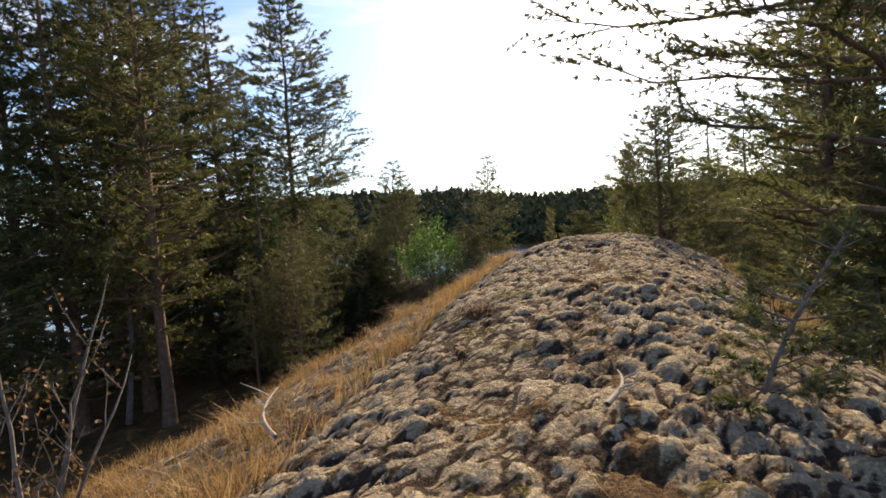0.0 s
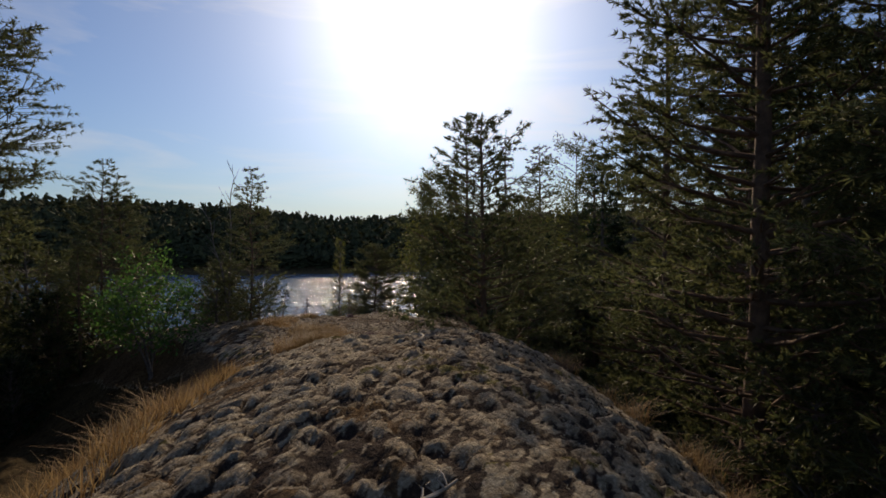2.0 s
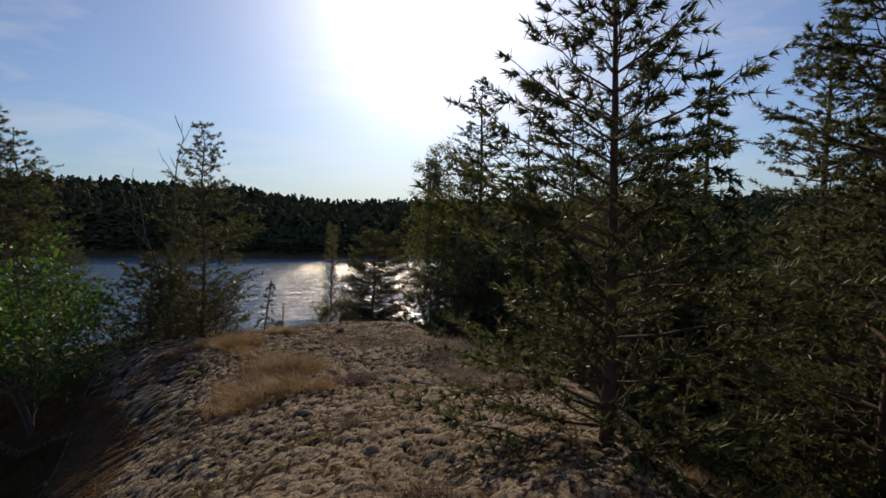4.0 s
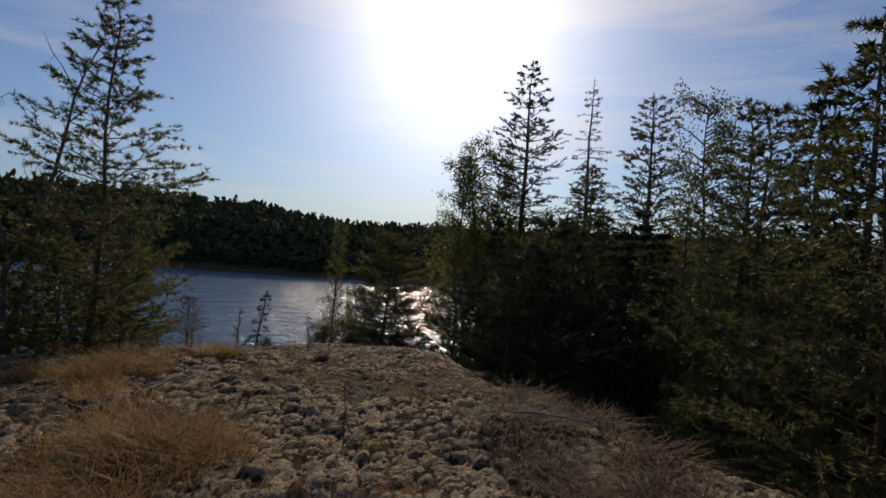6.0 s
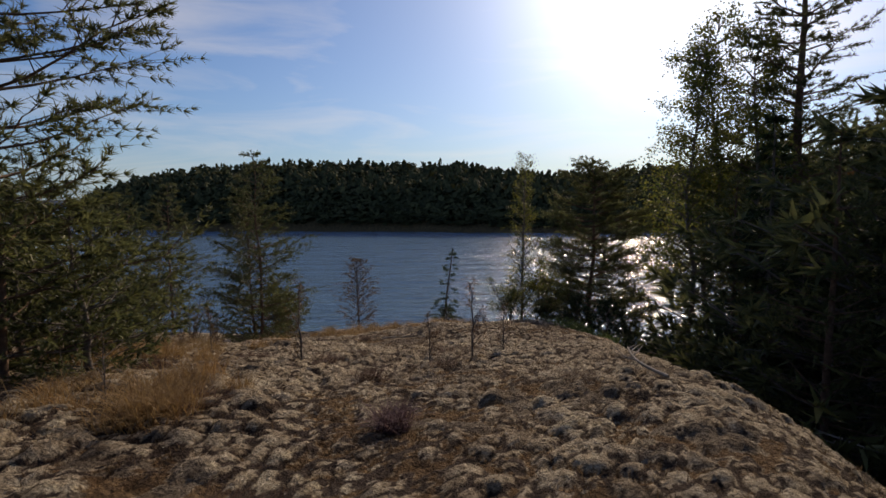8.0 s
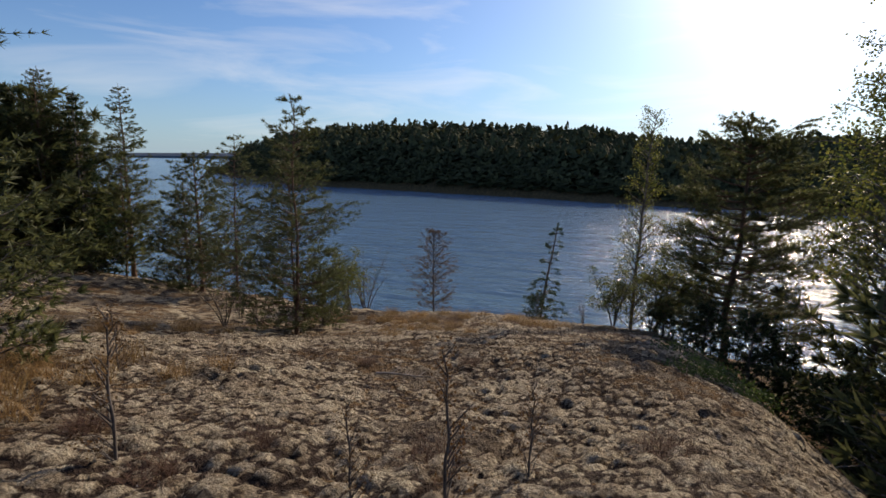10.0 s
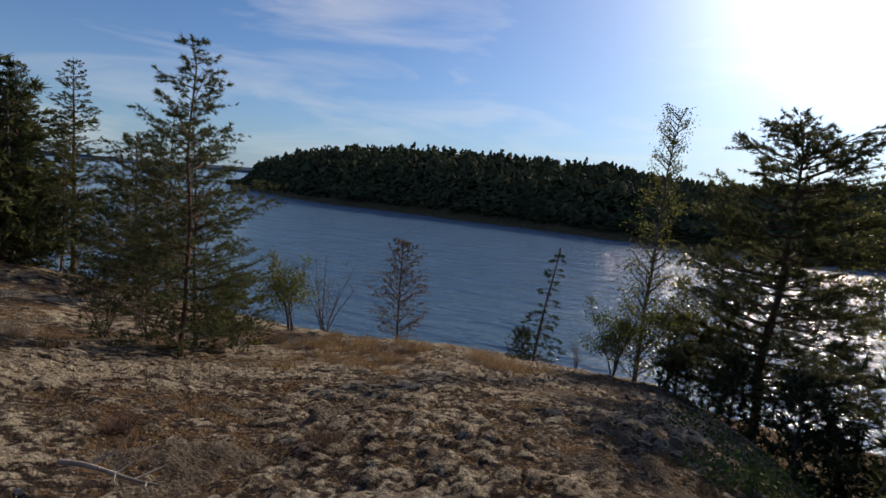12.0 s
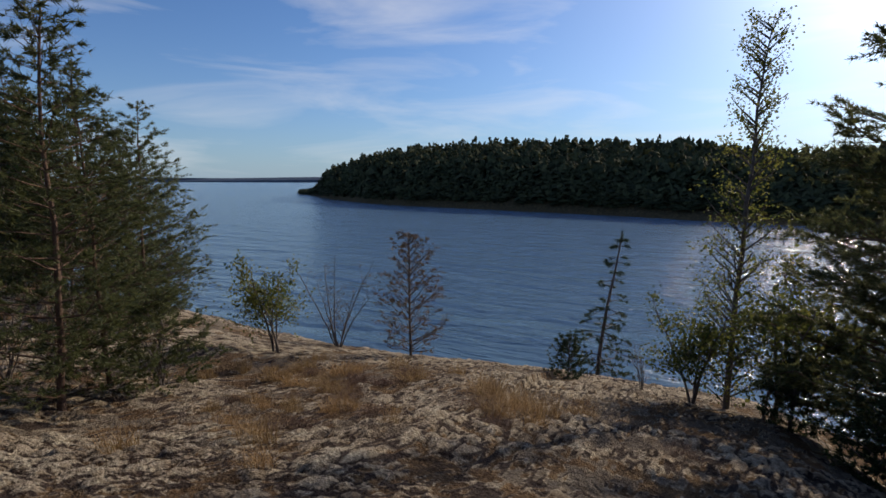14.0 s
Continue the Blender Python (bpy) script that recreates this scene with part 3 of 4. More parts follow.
protos, SIZE = {}, {}


def kind_of(key, size, ob, label, category, group=""):
    protos[key], SIZE[key] = tagged(ob, label, category, group), size


kind_of("pine_tall", 12.0, conifer("pine_tree", 12.0, 0.14, 0.25, reach=2.0, seed=1, sparse=0.08, dead=0.5, **NEAR), "tall scots pine with bare lower trunk", "pine tree", "pines of the forest")
kind_of("pine_full", 11.0, conifer("pine_tree", 11.0, 0.13, 0.08, reach=1.8, seed=2, sparse=0.03, dead=0.15, **NEAR), "tall dense pine branched almost to the ground", "pine tree", "pines of the forest")
kind_of("pine_fill", 11.0, conifer("pine_tree", 11.0, 0.13, 0.1, reach=2.4, seed=20, sparse=0.03, dead=0.1, **FILL), "dark forest pine standing among others", "pine tree", "pines of the forest")
kind_of("pine_fill_b", 11.0, conifer("pine_tree", 11.0, 0.13, 0.2, reach=2.1, seed=21, sparse=0.1, dead=0.3, **FILL), "dark forest pine with a clear lower trunk", "pine tree", "pines of the forest")
kind_of("pine_mid", 6.0, conifer("pine_tree", 6.0, 0.045, 0.06, 26, 5, 1.5, 0.25, 10, 4, 10, 0.1, 0.014, M_PINEBARK, M_PINE, 3, lean=(0.2, 0), sparse=0.06, wiggle=0.05), "half-grown pine with open whorled branches", "pine tree", "pines on the ridge")
kind_of("pine_young", 3.5, conifer("pine_tree", 3.5, 0.05, 0.04, 22, 6, 1.3, 0.4, 11, 4, 10, 0.085, 0.014, M_PINEBARK, M_PINE, 5, sparse=0.03), "young pine with upright candle-like shoots", "pine tree", "pines on the ridge")
kind_of("pine_open", 7.0, conifer("pine_tree", 7.0, 0.11, 0.2, 28, 6, 1.75, 0.02, 15, 5, 12, 0.1, 0.016, M_PINEBARK, M_PINE, 6, sparse=0.12, wiggle=0.05, shape="round", boughs=((0.2, 175, 2.1, 0.1), (0.26, 205, 2.4, 0.15), (0.32, 160, 2.2, 0.12), (0.24, 20, 2.0, 0.1), (0.36, 190, 2.0, 0.2), (0.42, 150, 1.9, 0.2))), "broad-crowned pine above the water", "pine tree", "pines on the ridge")
kind_of("pine_edge", 8.0, conifer("pine_tree", 8.0, 0.06, 0.3, 22, 5, 2.3, 0.15, 9, 5, 12, 0.085, 0.011, M_PINEBARK, M_PINE, 26, lean=(-0.5, 0.2), sparse=0.1, boughs=((0.2, 150, 1.2, 0.15), (0.26, 168, 1.7, 0.1), (0.3, 190, 1.2, 0.3), (0.33, 130, 1.5, 0.2))), "pine leaning over the path with a long drooping bough", "pine tree", "pines on the ridge")
kind_of("pine_lake", 14.0, conifer("pine_tree", 14.0, 0.14, 0.3, 32, 5, 3.0, 0.12, 9, 5, 9, 0.15, 0.026, M_PINEBARK, M_PINE, 31, lean=(0.2, 0), sparse=0.05, dead=0.2, wiggle=0.03), "tall pine with an airy layered crown", "pine tree", "pines of the forest")
kind_of("pine_sapling", 1.1, conifer("pine_sapling", 1.1, 0.013, 0.12, 11, 4, 0.5, 0.3, 20, 4, 12, 0.07, 0.007, M_GREYBARK, M_PINE, 27, lean=(0.75, 0.1), sparse=0.15), "thin slanting pine sapling with sparse needles", "sapling")
kind_of("pine_bush", 2.4, conifer("pine_bush", 2.4, 0.05, 0.02, 12, 6, 1.3, 0.35, 6, 3, 8, 0.12, 0.03, M_GREYBARK, M_PINE, 28, sparse=0.03, wiggle=0.1), "low dense dark conifer bush on the slope", "bush", "bushes on the slopes")
kind_of("juniper", 1.6, conifer("juniper_bush", 1.6, 0.04, 0.02, 12, 7, 0.7, 0.9, 8, 3, 6, 0.11, 0.03, M_GREYBARK, M_SPRUCE, 29, wiggle=0.1, spread=0.7), "dense dark juniper bush", "bush", "bushes on the slopes")
kind_of("spruce", 9.0, conifer("spruce_tree", 9.0, 0.11, 0.03, 28, 7, 1.8, -0.12, 5, 3, 4, 0.19, 0.058, M_GREYBARK, M_SPRUCE, 8, shape="spruce", spread=0.7), "dark narrow spruce with drooping branches", "spruce tree", "spruces")
kind_of("spruce_small", 2.75, conifer("spruce_tree", 2.75, 0.035, 0.05, 24, 5, 0.62, -0.1, 11, 3, 13, 0.06, 0.009, M_GREYBARK, M_SPRUCE, 9, shape="spruce", lean=(0.3, 0), sparse=0.3, spread=0.7), "thin crooked young spruce at the shore", "spruce tree", "spruces")
kind_of("larch_bare", 12.0, conifer("larch_tree", 12.0, 0.12, 0.15, 34, 5, 1.9, 0.05, 7, 2, 5, 0.11, 0.02, M_GREYBARK, M_RED, 10, shape="spruce", sparse=0.15), "nearly bare larch with thin branches", "larch tree")
kind_of("birch", 6.2, broadleaf("birch_tree", 6.2, 0.05, 0.04, 110, 0.7, 0.045, 0.035, 3, 8, M_GREYBARK, M_BIRCH, 11, rise=0.9, lean=(0.25, 0.1), wiggle=0.03), "slender birch with sparse autumn leaves", "birch tree", "birches")
kind_of("birch_tall", 11.0, broadleaf("birch_tree", 11.0, 0.09, 0.25, 70, 2.3, 0.085, 0.065, 7, 10, M_GREYBARK, M_BIRCH, 12, rise=0.7, droop=0.3), "tall birch with yellowing leaves", "birch tree", "birches")
kind_of("rowan", 4.3, broadleaf("rowan_tree", 4.3, 0.045, 0.3, 84, 1.7, 0.14, 0.075, 3, 9, M_GREYBARK, M_ROWAN, 13, stems=4, rise=0.5), "fresh green leafy rowan below the ridge", "rowan tree")
kind_of("sapling_red", 2.1, conifer("larch_sapling", 2.1, 0.02, 0.14, 19, 5, 0.62, 0.75, 12, 3, 8, 0.05, 0.01, M_GREYBARK, M_RED, 14), "russet half-bare sapling on the rock edge", "sapling")
kind_of("shrub_bare", 2.0, broadleaf("bare_shrub", 2.0, 0.014, 0.15, 40, 0.45, 0.035, 0.025, 1, 5, M_GREYBARK, M_RED, 15, stems=7, rise=1.5), "almost leafless upright grey shrub", "shrub", "bare shrubs")
kind_of("shrub_green", 1.5, broadleaf("green_shrub", 1.5, 0.016, 0.3, 40, 0.6, 0.05, 0.035, 6, 6, M_GREYBARK, M_BIRCH, 16, stems=4, rise=0.8), "small green shrub with thin stems", "shrub")
kind_of("twig_sapling", 0.8, broadleaf("twig_sapling", 0.8, 0.007, 0.15, 20, 0.16, 0.018, 0.012, 2, 4, M_GREYBARK, M_RED, 17, rise=1.3), "small twiggy sapling in the lichen", "sapling", "twiggy saplings")
kind_of("dead_tree", 6.0, broadleaf("dead_tree", 6.0, 0.04, 0.3, 26, 0.8, 0.04, 0.03, 0, 4, M_GREYBARK, M_RED, 18, rise=1.3, stems=2), "bare dead tree with thin upright branches", "dead tree", "dead trees")
used = set()


def plant(kind, x, y, height=None, turn=0.0, z=None, top=None):
    """Stand a tree of this kind at (x, y), as high as given or reaching up to top."""
    ob = protos[kind]
    base = SIZE[kind]
    z = h(x, y) if z is None else z
    height = top - z if top is not None else height or base
    s = height / base
    m = pose(x, y, z, 0, 0, turn) @ Matrix.Scale(s, 4)
    if kind in used:
        return copy_thing(ob, m @ Matrix.Scale(1 / ob.scale[0], 4))
    used.add(kind)
    ob.matrix_basis = m
    return ob


# on and beside the ridge
plant("pine_edge", 3.4, 3.55, 8.0, 15)
plant("pine_sapling", 1.3, 2.15, 0.75, 0)
plant("shrub_bare", -1.95, 2.3, 1.5, 30)
plant("pine_young", 5.62, 13.05, top=3.98, turn=20)
plant("pine_mid", 2.2, 23.2, top=4.2, turn=70)
plant("dead_tree", 1.5, 22.6, top=4.6)
plant("pine_mid", -2.3, 24.5, top=4.4, turn=10)
plant("pine_mid", -1.6, 25.0, top=4.0, turn=200)
plant("pine_mid", 1.3, 30.5, top=1.4, turn=120)
plant("pine_mid", 0.85, 31.3, top=0.6, turn=250)
plant("pine_bush", 1.2, 31.7, 1.2, 140)
plant("pine_mid", -3.0, 34.4, top=0.9, turn=30)
plant("pine_mid", -8.8, 36.2, top=0.7, turn=100)
for bx, by, bh in ((2.5, 23.7, 1.4), (1.6, 24.1, 1.7), (1.2, 22.7, 2.0), (1.5, 25.2, 1.8)):
    plant("pine_bush", bx, by, bh, bx * 130)
plant("pine_young", -5.1, 35.5, top=0.4, turn=40)
plant("pine_young", -6.2, 36.2, top=-0.8, turn=140)
for bx, by, bh, bt in ((0.0, 31.2, 1.3, 10), (1.3, 31.6, 1.0, 120), (-0.6, 30.9, 1.4, 200), (-0.9, 31.8, 1.2, 290)):
    plant("shrub_bare", bx, by, bh, bt)
plant("sapling_red", 2.35, 36.0, top=-1.6)
plant("shrub_bare", -0.3, 37.3, 2.2)
plant("shrub_green", 0.5, 34.4, 1.6)
plant("spruce_small", 4.8, 43.6, top=-2.1)
plant("juniper", 5.2, 36.8, 0.8)
plant("shrub_bare", 6.5, 36.3, 0.8, 60)
plant("birch", 7.7, 36.0, top=1.6)
plant("shrub_green", 7.2, 35.2, 1.5, 70)
plant("shrub_green", 8.2, 35.6, 2.0, 170)
plant("pine_open", 9.7, 35.1, top=1.2, turn=0)
for bx, by, bh in ((8.9, 33.6, 1.1), (9.5, 32.6, 1.4), (10.4, 33.5, 1.6), (8.3, 35.0, 0.9), (10.6, 31.8, 1.5)):
    plant("juniper", bx, by, bh, bx * 90)
plant("rowan", -0.4, 20.5, top=1.4)
for bx, by, bh in ((5.75, 24.4, 0.75), (5.35, 24.3, 0.5), (4.2, 24.2, 0.75), (4.95, 18.5, 0.5), (6.1, 24.8, 0.5), (2.6, 25.6, 0.6), (3.6, 22.4, 0.4)):
    plant("twig_sapling", bx, by, bh, bx * 120)
# the right-hand woods
plant("pine_full", 16.6, 36.4, top=10.2, turn=30)
plant("pine_full", 17.6, 33.0, top=5.0, turn=140)
plant("pine_full", 15.6, 30.0, top=4.2, turn=210)
plant("larch_bare", 17.3, 32.5, top=8.3)
plant("birch_tall", 13.6, 37.5, top=5.4)
plant("birch_tall", 14.9, 38.0, top=6.3, turn=200)
plant("birch_tall", 15.4, 36.6, top=5.6, turn=120)
plant("birch_tall", 19.8, 28.9, top=7.2, turn=90)
plant("pine_full", 17.7, 29.5, top=7.0, turn=80)
plant("pine_tall", 19.0, 26.8, top=6.4, turn=10)
plant("spruce", 16.5, 22.6, top=5.6)
plant("spruce", 18.2, 22.5, top=7.4, turn=60)
plant("pine_mid", 10.7, 19.8, top=3.2, turn=30)
plant("pine_mid", 8.9, 17.2, top=3.0, turn=80)
plant("pine_full", 10.1, 13.2, 11.0, 15)
plant("pine_tall", 8.6, 10.2, 11.0, 100)
plant("pine_full", 7.4, 7.4, 10.0, 260)
plant("pine_tall", 6.4, 5.6, 10.5, 200)
plant("pine_full", 9.6, 9.0, 11.0, 300)
plant("pine_full", 6.7, 8.9, 10.0, 120)
plant("pine_full", 12.0, 15.2, 9.5, 200)
fills = ["pine_fill", "pine_fill_b", "pine_fill", "spruce"]
for k in range(84):
    a, dd = radians(rng.uniform(27.5, 95)), rng.uniform(8, 30)
    x, y = 5.6 + dd * math.sin(a), 20.6 + dd * math.cos(a)
    plant(rng.choice(fills + ["pine_bush"]), x, y, top=rng.uniform(-0.2, 2.8), turn=rng.rand() * 360)
for k in range(32):
    x, y = rng.uniform(10.5, 22), rng.uniform(2, 17)
    ht, tn, kd = rng.uniform(9, 14), rng.rand() * 360, rng.choice(fills)
    if x - 2.5 > 1.25 * (y - 8.56) + 1.5:
        plant(kd, x, y, ht, tn)
for k in range(34):
    y = rng.uniform(3, 32)
    x = float(smooth(np.array(y), CY, CX) + smooth(np.array(y), RY, RW)) + rng.uniform(2.9, 6.5)
    plant(rng.choice(["pine_bush", "juniper", "pine_bush"]), x, y, rng.uniform(1.1, 2.3), rng.rand() * 360)
# the left-hand woods
plant("pine_lake", -7.6, 27.0, top=14.0, turn=50)
for kd, bearing, far_, ht in (("pine_full", 21, 25, 12), ("pine_tall", 25, 20, 15), ("pine_full", 28, 23, 17), ("pine_full", 31, 17, 14), ("pine_tall", 33, 21, 17), ("pine_full", 36.5, 16, 13), ("pine_tall", 40, 19, 15), ("pine_full", 45, 15, 13), ("pine_tall", 29.5, 15, 13), ("pine_full", 23, 21, 14), ("birch_tall", 33, 16, 10)):
    plant(kd, -far_ * math.sin(radians(bearing)), far_ * math.cos(radians(bearing)), ht, bearing * 37)
for k in range(32):
    a, dd = radians(rng.uniform(16, 75)), rng.uniform(15, 34)
    x, y = -1.5 - dd * math.sin(a), 3 + dd * math.cos(a)
    if x < -5.0:
        plant(rng.choice(fills), x, y, rng.uniform(7, 12), rng.rand() * 360)
for k in range(34):
    y = rng.uniform(10, 30)
    x = float(smooth(np.array(y), CY, CX) - smooth(np.array(y), LY, LW)) - rng.uniform(3.0, 6.0)
    if x < -3.2 or y > 22:
        plant(rng.choice(["pine_bush", "juniper", "pine_bush"]), x, y, rng.uniform(1.2, 2.8), rng.rand() * 360)
for k in range(36):
    x = rng.uniform(-10, -0.6)
    y = rng.uniform(14.5, min(20.6 + (5.6 - x) * 0.85, 30))
    if x < -3.4 or (y > 22.5 and x < -2.2):
        plant(rng.choice(["pine_fill", "pine_fill_b", "pine_bush"]), x, y, top=rng.uniform(0.0, 2.0), turn=rng.rand() * 360)


def cluster(x, y, across, deep, bearing):
    """A random place in an oval stand of trees whose long axis points along the bearing."""
    u, v, a = rng.normal() * across, rng.normal() * deep, radians(bearing)
    return x - v * math.sin(a) + u * math.cos(a), y + v * math.cos(a) + u * math.sin(a)


for k in range(20):
    plant(("pine_full", "spruce", "pine_full", "pine_bush", "pine_mid")[k % 5], *cluster(-10.9, 34.6, 0.95, 1.7, 58), top=rng.uniform(0.2, 3.2), turn=rng.rand() * 360)

# ---------------------------------------------------------------- far shore
SB = [-39.4, -38.2, -36, -32, -27.5, -20, -14, 2, 10, 30, 60, 95]
SD = [335, 318, 240, 195, 172, 155, 143, 124, 120, 125, 135, 140]
TE = [-1.5, -0.4, 1.6, 3.2, 4.0, 4.8, 4.8, 4.2, 3.0, 3.3, 3.7, 3.8]   # degrees of the tree tops above the eye


def far_hill():
    vs, fs = [], []
    bs = np.linspace(-39.4, 95, 180)
    depth = np.array([0, 3, 10, 25, 45, 70, 110])
    rise = np.array([-1.0, 1.0, 0.35, 0.6, 0.85, 1.0, 0.8])
    tops = []
    for b in bs:
        d0, e = np.interp(b, SB, SD), np.interp(b, SB, TE)
        crest = (d0 + 60) * math.tan(radians(e)) - 6.5
        a = radians(b)
        for j, dd in enumerate(depth):
            d = d0 + dd * (0.25 if b < -35 else 1)
            z = WATER_Z - 1 if j == 0 else WATER_Z + 0.5 if j == 1 else WATER_Z + (max(crest, WATER_Z + 1) - WATER_Z) * rise[j]
            vs.append((5 + d * math.sin(a), 20 + d * math.cos(a), z))
    m = len(depth)
    for i in range(len(bs) - 1):
        for j in range(m - 1):
            fs.append((i * m + j, (i + 1) * m + j, (i + 1) * m + j + 1, i * m + j + 1))
    hill = mesh_object("far_shore", vs, fs, M_FLOOR)
    tagged(hill, "low wooded headland across the lake", "shore", kind="structure")
    V = np.array(vs).reshape(len(bs), m, 3)
    r = np.random.RandomState(21)
    tv, tf, o = [], [], 0
    for k in range(8200):
        b, q = r.rand() * (len(bs) - 1.01), 1.2 + (m - 2.2) * r.rand() ** 1.3
        i, j = int(b), int(q)
        p = V[i, j] * (1 - (b - i)) * (1 - (q - j)) + V[i + 1, j] * (b - i) * (1 - (q - j)) + V[i, j + 1] * (1 - (b - i)) * (q - j) + V[i + 1, j + 1] * (b - i) * (q - j)
        H = (4.4 + 3.0 * r.rand() ** 2 + (2.0 * r.rand() if r.rand() < 0.06 else 0)) * (0.7 if q < 2.0 else 1) * min(1, 0.3 + 0.7 * (b / (len(bs) - 1) * 134.4) / 5)
        R = (2.0 + 0.1 * H) * r.uniform(0.4, 0.8)
        pine = r.rand() < 0.88
        tiers, sides = 5, 7
        for t_ in range(tiers):
            f0 = 0.12 + 0.8 * t_ / tiers
            w = R * ((1 - 0.85 * t_ / tiers) if not pine else (0.55 + 0.6 * math.sin(math.pi * (t_ + 0.8) / tiers)) * (1 - 0.3 * t_ / tiers))
            ring = []
            ph = r.rand() * 6.28
            off = r.normal(size=2) * R * 0.2
            for s in range(sides):
                a = ph + 6.283 * s / sides
                rr = w * (0.6 + 0.8 * r.rand())
                ring.append((p[0] + off[0] + rr * math.cos(a), p[1] + off[1] + rr * math.sin(a), p[2] + H * (f0 + 0.08 * r.normal())))
            tv += ring + [(p[0] + off[0] * 0.5, p[1] + off[1] * 0.5, p[2] + H * min(1.0, f0 + 0.13 + 0.08 * r.rand()))]
            tf += [(o + s, o + (s + 1) % sides, o + sides) for s in range(sides)]
            o += sides + 1
    woods = tri_mesh("far_woods", np.array(tv), np.array(tf), M_FAR, None, False)
    tagged(woods, "dense dark pine and spruce woods on the far shore", "woods", kind="stuff")


far_hill()
strip = mesh_object("distant_land", [(-4200, 2600, WATER_Z - 1), (-900, 3300, WATER_Z - 1), (-900, 3300, 26), (-2200, 3100, 34), (-3200, 2900, 22), (-4200, 2600, 30)], [(0, 1, 2, 3), (0, 3, 4), (0, 4, 5)], M_HAZE_TINT, flat=True)
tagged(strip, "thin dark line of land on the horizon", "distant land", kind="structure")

# ---------------------------------------------------------------- lichen cushions, grass, heather
def lichen_tips():
    """A fuzz of fine tips on the lichen near the path."""
    r = np.random.RandomState(33)
    n = 260000
    y = 0.5 + 28 * r.rand(n)
    x = smooth(y, CY, CX) + r.uniform(-2.6, 2.2, n)
    up, kind = cover(x, y)
    ok = (kind == 0) & (up > 0.03)
    x, y, up = x[ok], y[ok], up[ok]
    z = land(x, y) + up - 0.07
    e = 0.03
    sx, sy = (cover(x + e, y)[0] - up) / e, (cover(x, y + e)[0] - up) / e
    v, f = blades(np.stack([x, y, z], 1), np.stack([-sx, -sy, np.full(len(x), 0.5)], 1), 1, 0.013, 0.006, 1.1, r)
    ob = tri_mesh("lichen_tips", v, f, M_SPRIG, None, False)
    tagged(ob, "fine pale branching tips of reindeer lichen", "lichen", kind="stuff")


lichen_tips()


def dry_litter():
    """Short dry stems and dead needles between the lichen."""
    r = np.random.RandomState(34)
    n = 130000
    y = 12 + 18 * r.rand(n)
    x = smooth(y, CY, CX) + r.uniform(-4.5, 2.4, n)
    up, kind = cover(x, y)
    ok = ((kind == 1) | (kind == 3)) & (bumps(x, y, 2.5, 49) > -0.1)
    x, y, up = x[ok], y[ok], up[ok]
    z = land(x, y) + up - 0.07
    v, f = blades(np.stack([x, y, z], 1), np.tile((0.0, 0.0, 0.8), (len(x), 1)), 1, 0.04, 0.005, 0.8, r)
    ob = tri_mesh("dry_litter", v, f, M_LITTERBITS, None, False)
    tagged(ob, "short dry brown stems between the lichen", "dry litter", kind="stuff")


dry_litter()


def tuft_mesh(name, blades_n, height, spread, width, mat, seed):
    r = np.random.RandomState(seed)
    n = blades_n
    a, q = r.rand(n) * 6.28, np.sqrt(r.rand(n))
    base = np.stack([np.cos(a) * q * spread * 0.5, np.sin(a) * q * spread * 0.5, np.full(n, -0.03)], 1)
    b = r.rand(n) * 6.28
    out = np.stack([np.cos(b), np.sin(b), np.zeros(n)], 1) * (spread * (0.3 + 0.9 * r.rand(n)))[:, None]
    hh = (height * (0.45 + 0.6 * r.rand(n)))[:, None] * np.array([[0, 0, 1]])
    side = np.stack([-np.sin(b), np.cos(b), np.zeros(n)], 1) * width
    mid = base + out * 0.3 + hh * 0.62
    tip = base + out + hh * (0.85 + 0.25 * r.rand(n))[:, None]
    v = np.stack([base - side * 0.5, base + side * 0.5, mid + side * 0.4, mid - side * 0.4, tip], 1).reshape(-1, 3)
    o = (np.arange(n) * 5)[:, None]
    tris = np.concatenate([o + [[0, 1, 2]], o + [[0, 2, 3]], o + [[3, 2, 4]]])
    return tri_mesh(name, v, tris, mat, None, False)


grass = [tagged(tuft_mesh("grass_tuft", 130, 0.26, 0.36, 0.006, M_GRASS, 41 + k), "dry straw-coloured grass tuft on the rock", "grass", "dry grass tufts") for k in range(3)]
heather = [tagged(tuft_mesh("heather_clump", 240, 0.15, 0.4, 0.007, M_HEATHER, 51 + k), "low brown heather clump among lichen", "heather", "heather clumps") for k in range(2)]
def leafy_mat(name, n, wide, high, leaf, mat, seed):
    r = np.random.RandomState(seed)
    a, q = r.rand(n) * 6.28, np.sqrt(r.rand(n)) * wide
    p = np.stack([np.cos(a) * q, np.sin(a) * q, high * (0.15 + 0.85 * r.rand(n)) * (1 - 0.6 * (q / wide) ** 2)], 1)
    v, f = leaves(p, np.tile((0.0, 0.0, 0.6), (n, 1)), 1, leaf, leaf * 0.6, 1.0, r)
    return tri_mesh(name, v, f, mat, None, False)


berry = [tagged(leafy_mat("berry_shrub", 420, 0.24, 0.14, 0.028, M_BERRY, 61), "low green berry shrub at the rock edge", "low shrub", "berry shrubs")]
bloom = [tagged(tuft_mesh("flowering_heather", 340, 0.22, 0.3, 0.008, M_BLOOM, 62), "heather clump with faded purple flowers", "heather", "flowering heather")]
firsts = {}


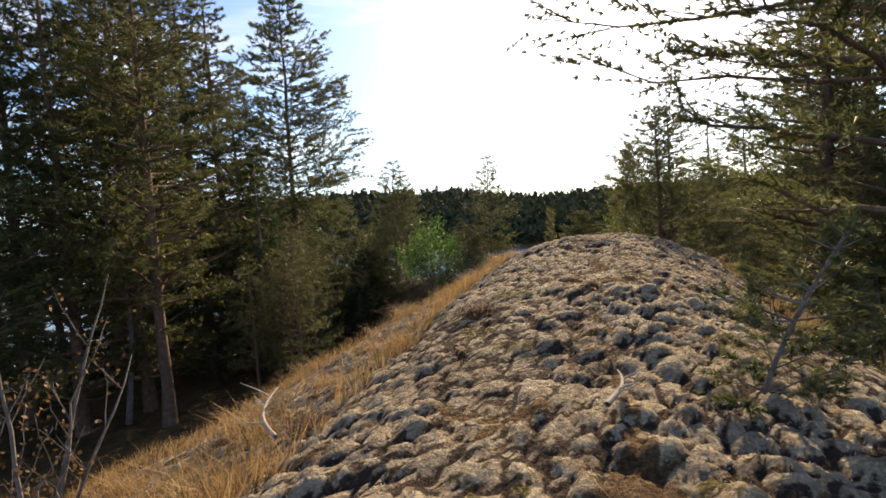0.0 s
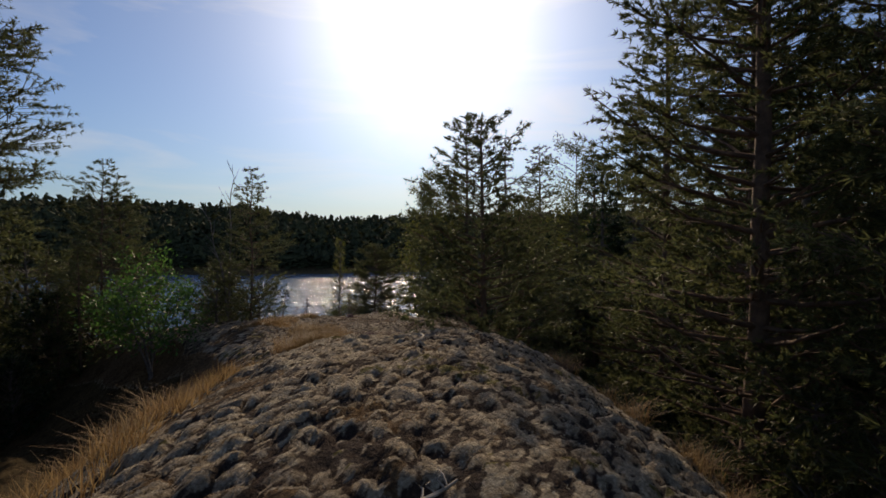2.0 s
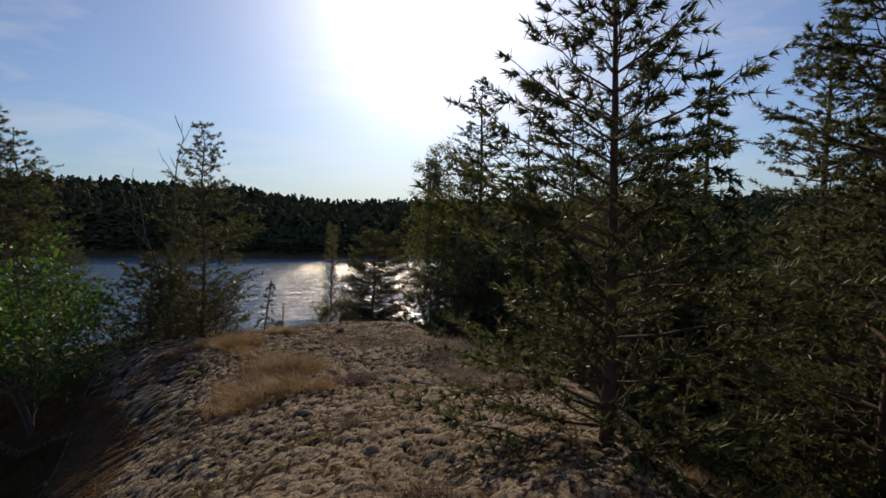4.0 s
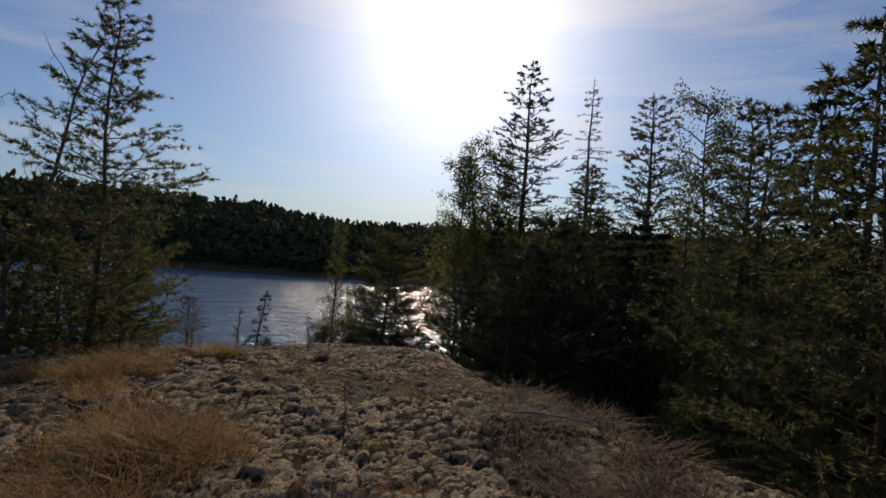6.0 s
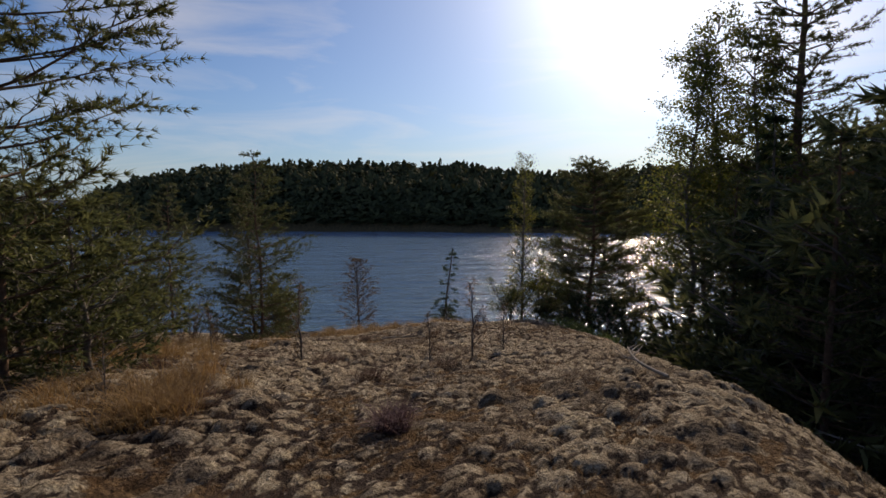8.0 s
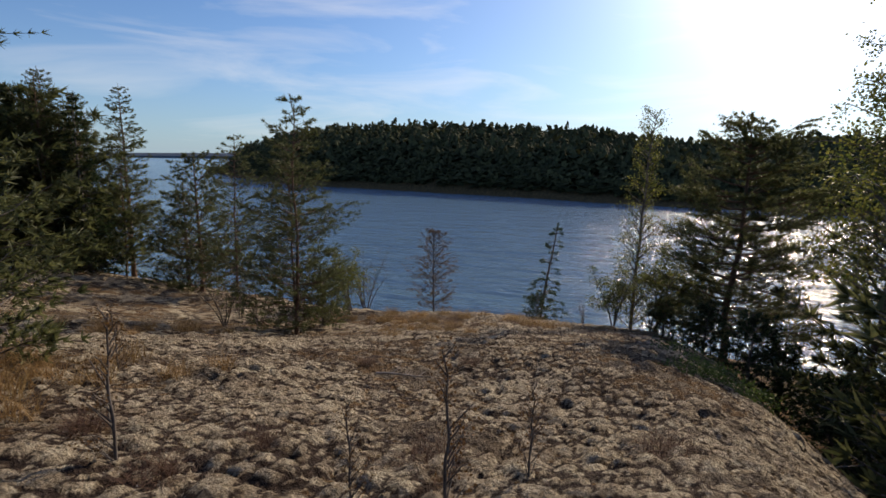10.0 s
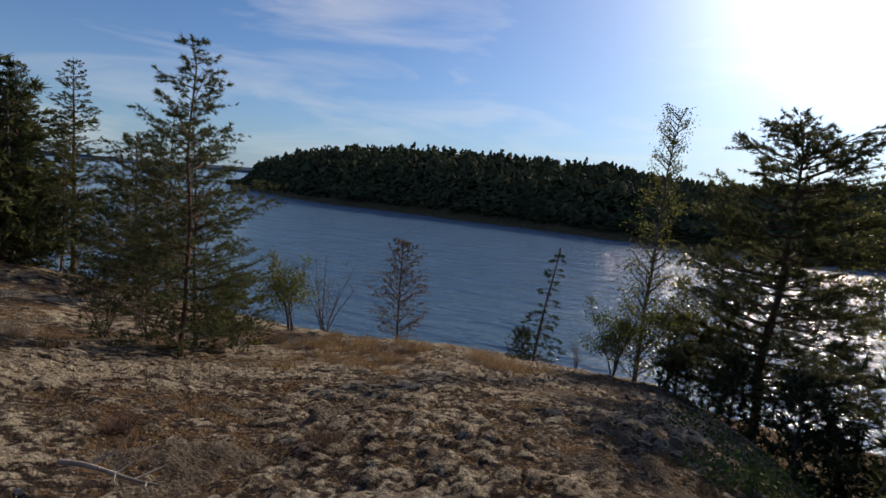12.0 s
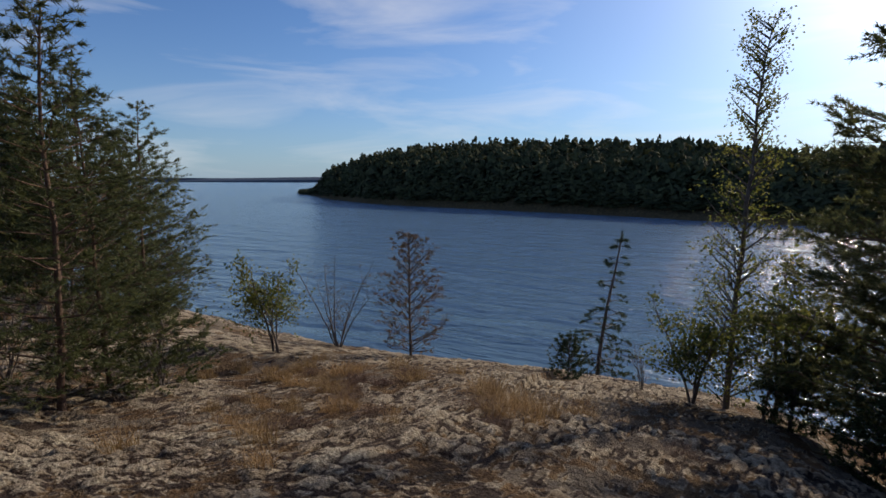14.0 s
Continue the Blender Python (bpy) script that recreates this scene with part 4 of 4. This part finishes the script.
def scatter(obs, x, y, s, turn):
    ob = obs[int(rng.randint(len(obs)))]
    m = pose(x, y, h(x, y), 0, 0, turn) @ Matrix.Scale(s, 4)
    if ob.name not in firsts:
        firsts[ob.name] = 1
        ob.matrix_basis = m
    else:
        copy_thing(ob, m @ Matrix.Scale(1 / ob.scale[0], 4))


def grass_band():
    """The dense dry sward along the left brink of the ridge."""
    r = np.random.RandomState(45)
    n = 34000
    y = r.uniform(0.6, 13.5, n)
    x = smooth(y, CY, CX) - smooth(y, LY, LW) - 1.3 - 5.2 * r.rand(n) ** 1.4
    ok = bumps(x, y, 3.0, 51) + 0.6 * bumps(x, y, 9.0, 52) + 0.4 * r.normal(size=n) > 0.3
    x, y = x[ok], y[ok]
    v, f = blades(np.stack([x, y, land(x, y) - 0.03], 1), np.tile((0.25, 0.1, 1.0), (len(x), 1)), 2, 0.2, 0.008, 0.45, r)
    ob = tri_mesh("dry_grass", v, f, M_GRASS, None, False)
    tagged(ob, "dry orange grass on the brink of the ridge", "grass", kind="stuff")


grass_band()
for k in range(60):      # tufts standing out of it
    y = rng.uniform(0.8, 13)
    x = smooth(np.array(y), CY, CX) - smooth(np.array(y), LY, LW) - rng.uniform(1.4, 3.6)
    scatter(grass, float(x), y, rng.uniform(0.6, 1.1), rng.rand() * 360)
for k in range(62):      # right brink
    y = rng.uniform(1.5, 14)
    x = smooth(np.array(y), CY, CX) + smooth(np.array(y), RY, RW) + rng.uniform(1.5, 2.6)
    scatter(grass, float(x), y, rng.uniform(0.5, 1.0), rng.rand() * 360)
for gx_, gy_, gr, gn, gs in ((3.7, 18.6, 0.6, 26, 1.3), (3.3, 17.2, 0.6, 26, 1.2), (2.9, 21.0, 0.9, 22, 1.1), (3.8, 22.3, 0.7, 22, 0.85), (2.3, 25.0, 1.2, 24, 0.9), (0.6, 28.0, 1.2, 16, 0.8), (4.0, 31.0, 1.2, 14, 0.7), (2.5, 33.0, 1.6, 20, 0.9), (5.6, 32.5, 1.0, 12, 0.9)):
    for k in range(gn):
        scatter(grass, gx_ + rng.normal() * gr * 0.5, gy_ + rng.normal() * gr * 0.5, gs * rng.uniform(0.6, 1.1), rng.rand() * 360)
for k in range(48):
    y = 27.5 - 25 * rng.rand() ** 1.3 if k % 3 else rng.uniform(30.5, 34)
    x = float(smooth(np.array(y), CY, CX) + rng.uniform(-3.0, 1.8))
    scatter(heather, x, y, rng.uniform(0.4, 0.75), rng.rand() * 360)
for k in range(26):
    y = rng.uniform(15.5, 19.5)
    scatter(heather, float(smooth(np.array(y), CY, CX)) + rng.uniform(0.9, 2.8), y, rng.uniform(0.8, 1.4), rng.rand() * 360)
for k in range(9):
    scatter(berry, 7.9 + rng.normal() * 0.4, 29.6 + rng.normal() * 0.9, rng.uniform(0.7, 1.3), rng.rand() * 360)
for bx, by, bs in ((4.5, 17.2, 0.9), (4.75, 17.4, 0.7), (4.3, 17.45, 0.6), (5.3, 22.1, 0.6)):
    scatter(bloom, bx, by, bs, bx * 100)


def fallen_branch(seed, length):
    """A dry stick with a few side twigs, lying on the lichen."""
    r = np.random.RandomState(seed)
    root, bag = new("fallen_branch"), Bag()
    s = np.linspace(0, 1, 8)
    p = np.stack([s * length, 0.12 * length * np.sin(s * 3 + r.rand() * 3), 0.03 + 0.10 * length * s * r.rand()], 1)
    bag.add(tube(p, 0.011 * (1 - 0.75 * s) + 0.002, 6))
    bag.make("stick", M_DRYWOOD, root)
    for k in range(7):
        q = along(p, 0.2 + 0.75 * r.rand())
        e = q + np.array((0.35, r.choice([-1, 1]) * 0.5, 0.35 * r.rand())) * length * (0.2 + 0.35 * r.rand())
        twig = Bag()
        twig.add(tube([q, (q + e) / 2 + r.normal(size=3) * 0.015, e], [0.005, 0.004, 0.0015], 5))
        twig.make("twig", M_DRYWOOD, root)
    return root


M_DRYWOOD = grain_material("dry_grey_wood", [(0.3, (0.2, 0.17, 0.14)), (0.7, (0.48, 0.43, 0.37))], 12.0, 0.85, 0.4, 60.0, 0.004)
for k, (bx, by, bl, bt) in enumerate(((0.62, 1.95, 0.35, 70), (2.2, 3.9, 0.6, 200), (-0.9, 2.6, 0.7, 110), (1.9, 6.6, 0.4, 30), (3.0, 9.2, 0.5, 250), (5.4, 16.2, 0.4, 140), (6.4, 18.6, 0.7, 320), (3.4, 20.2, 0.6, 60), (6.9, 22.6, 0.5, 100), (4.6, 26.4, 0.5, 15))):
    ob = tagged(fallen_branch(70 + k, bl), "dry grey fallen branch lying on the lichen", "branch", "fallen branches")
    ob.matrix_basis = pose(bx, by, h(bx, by) + 0.05, 0, 0, bt)
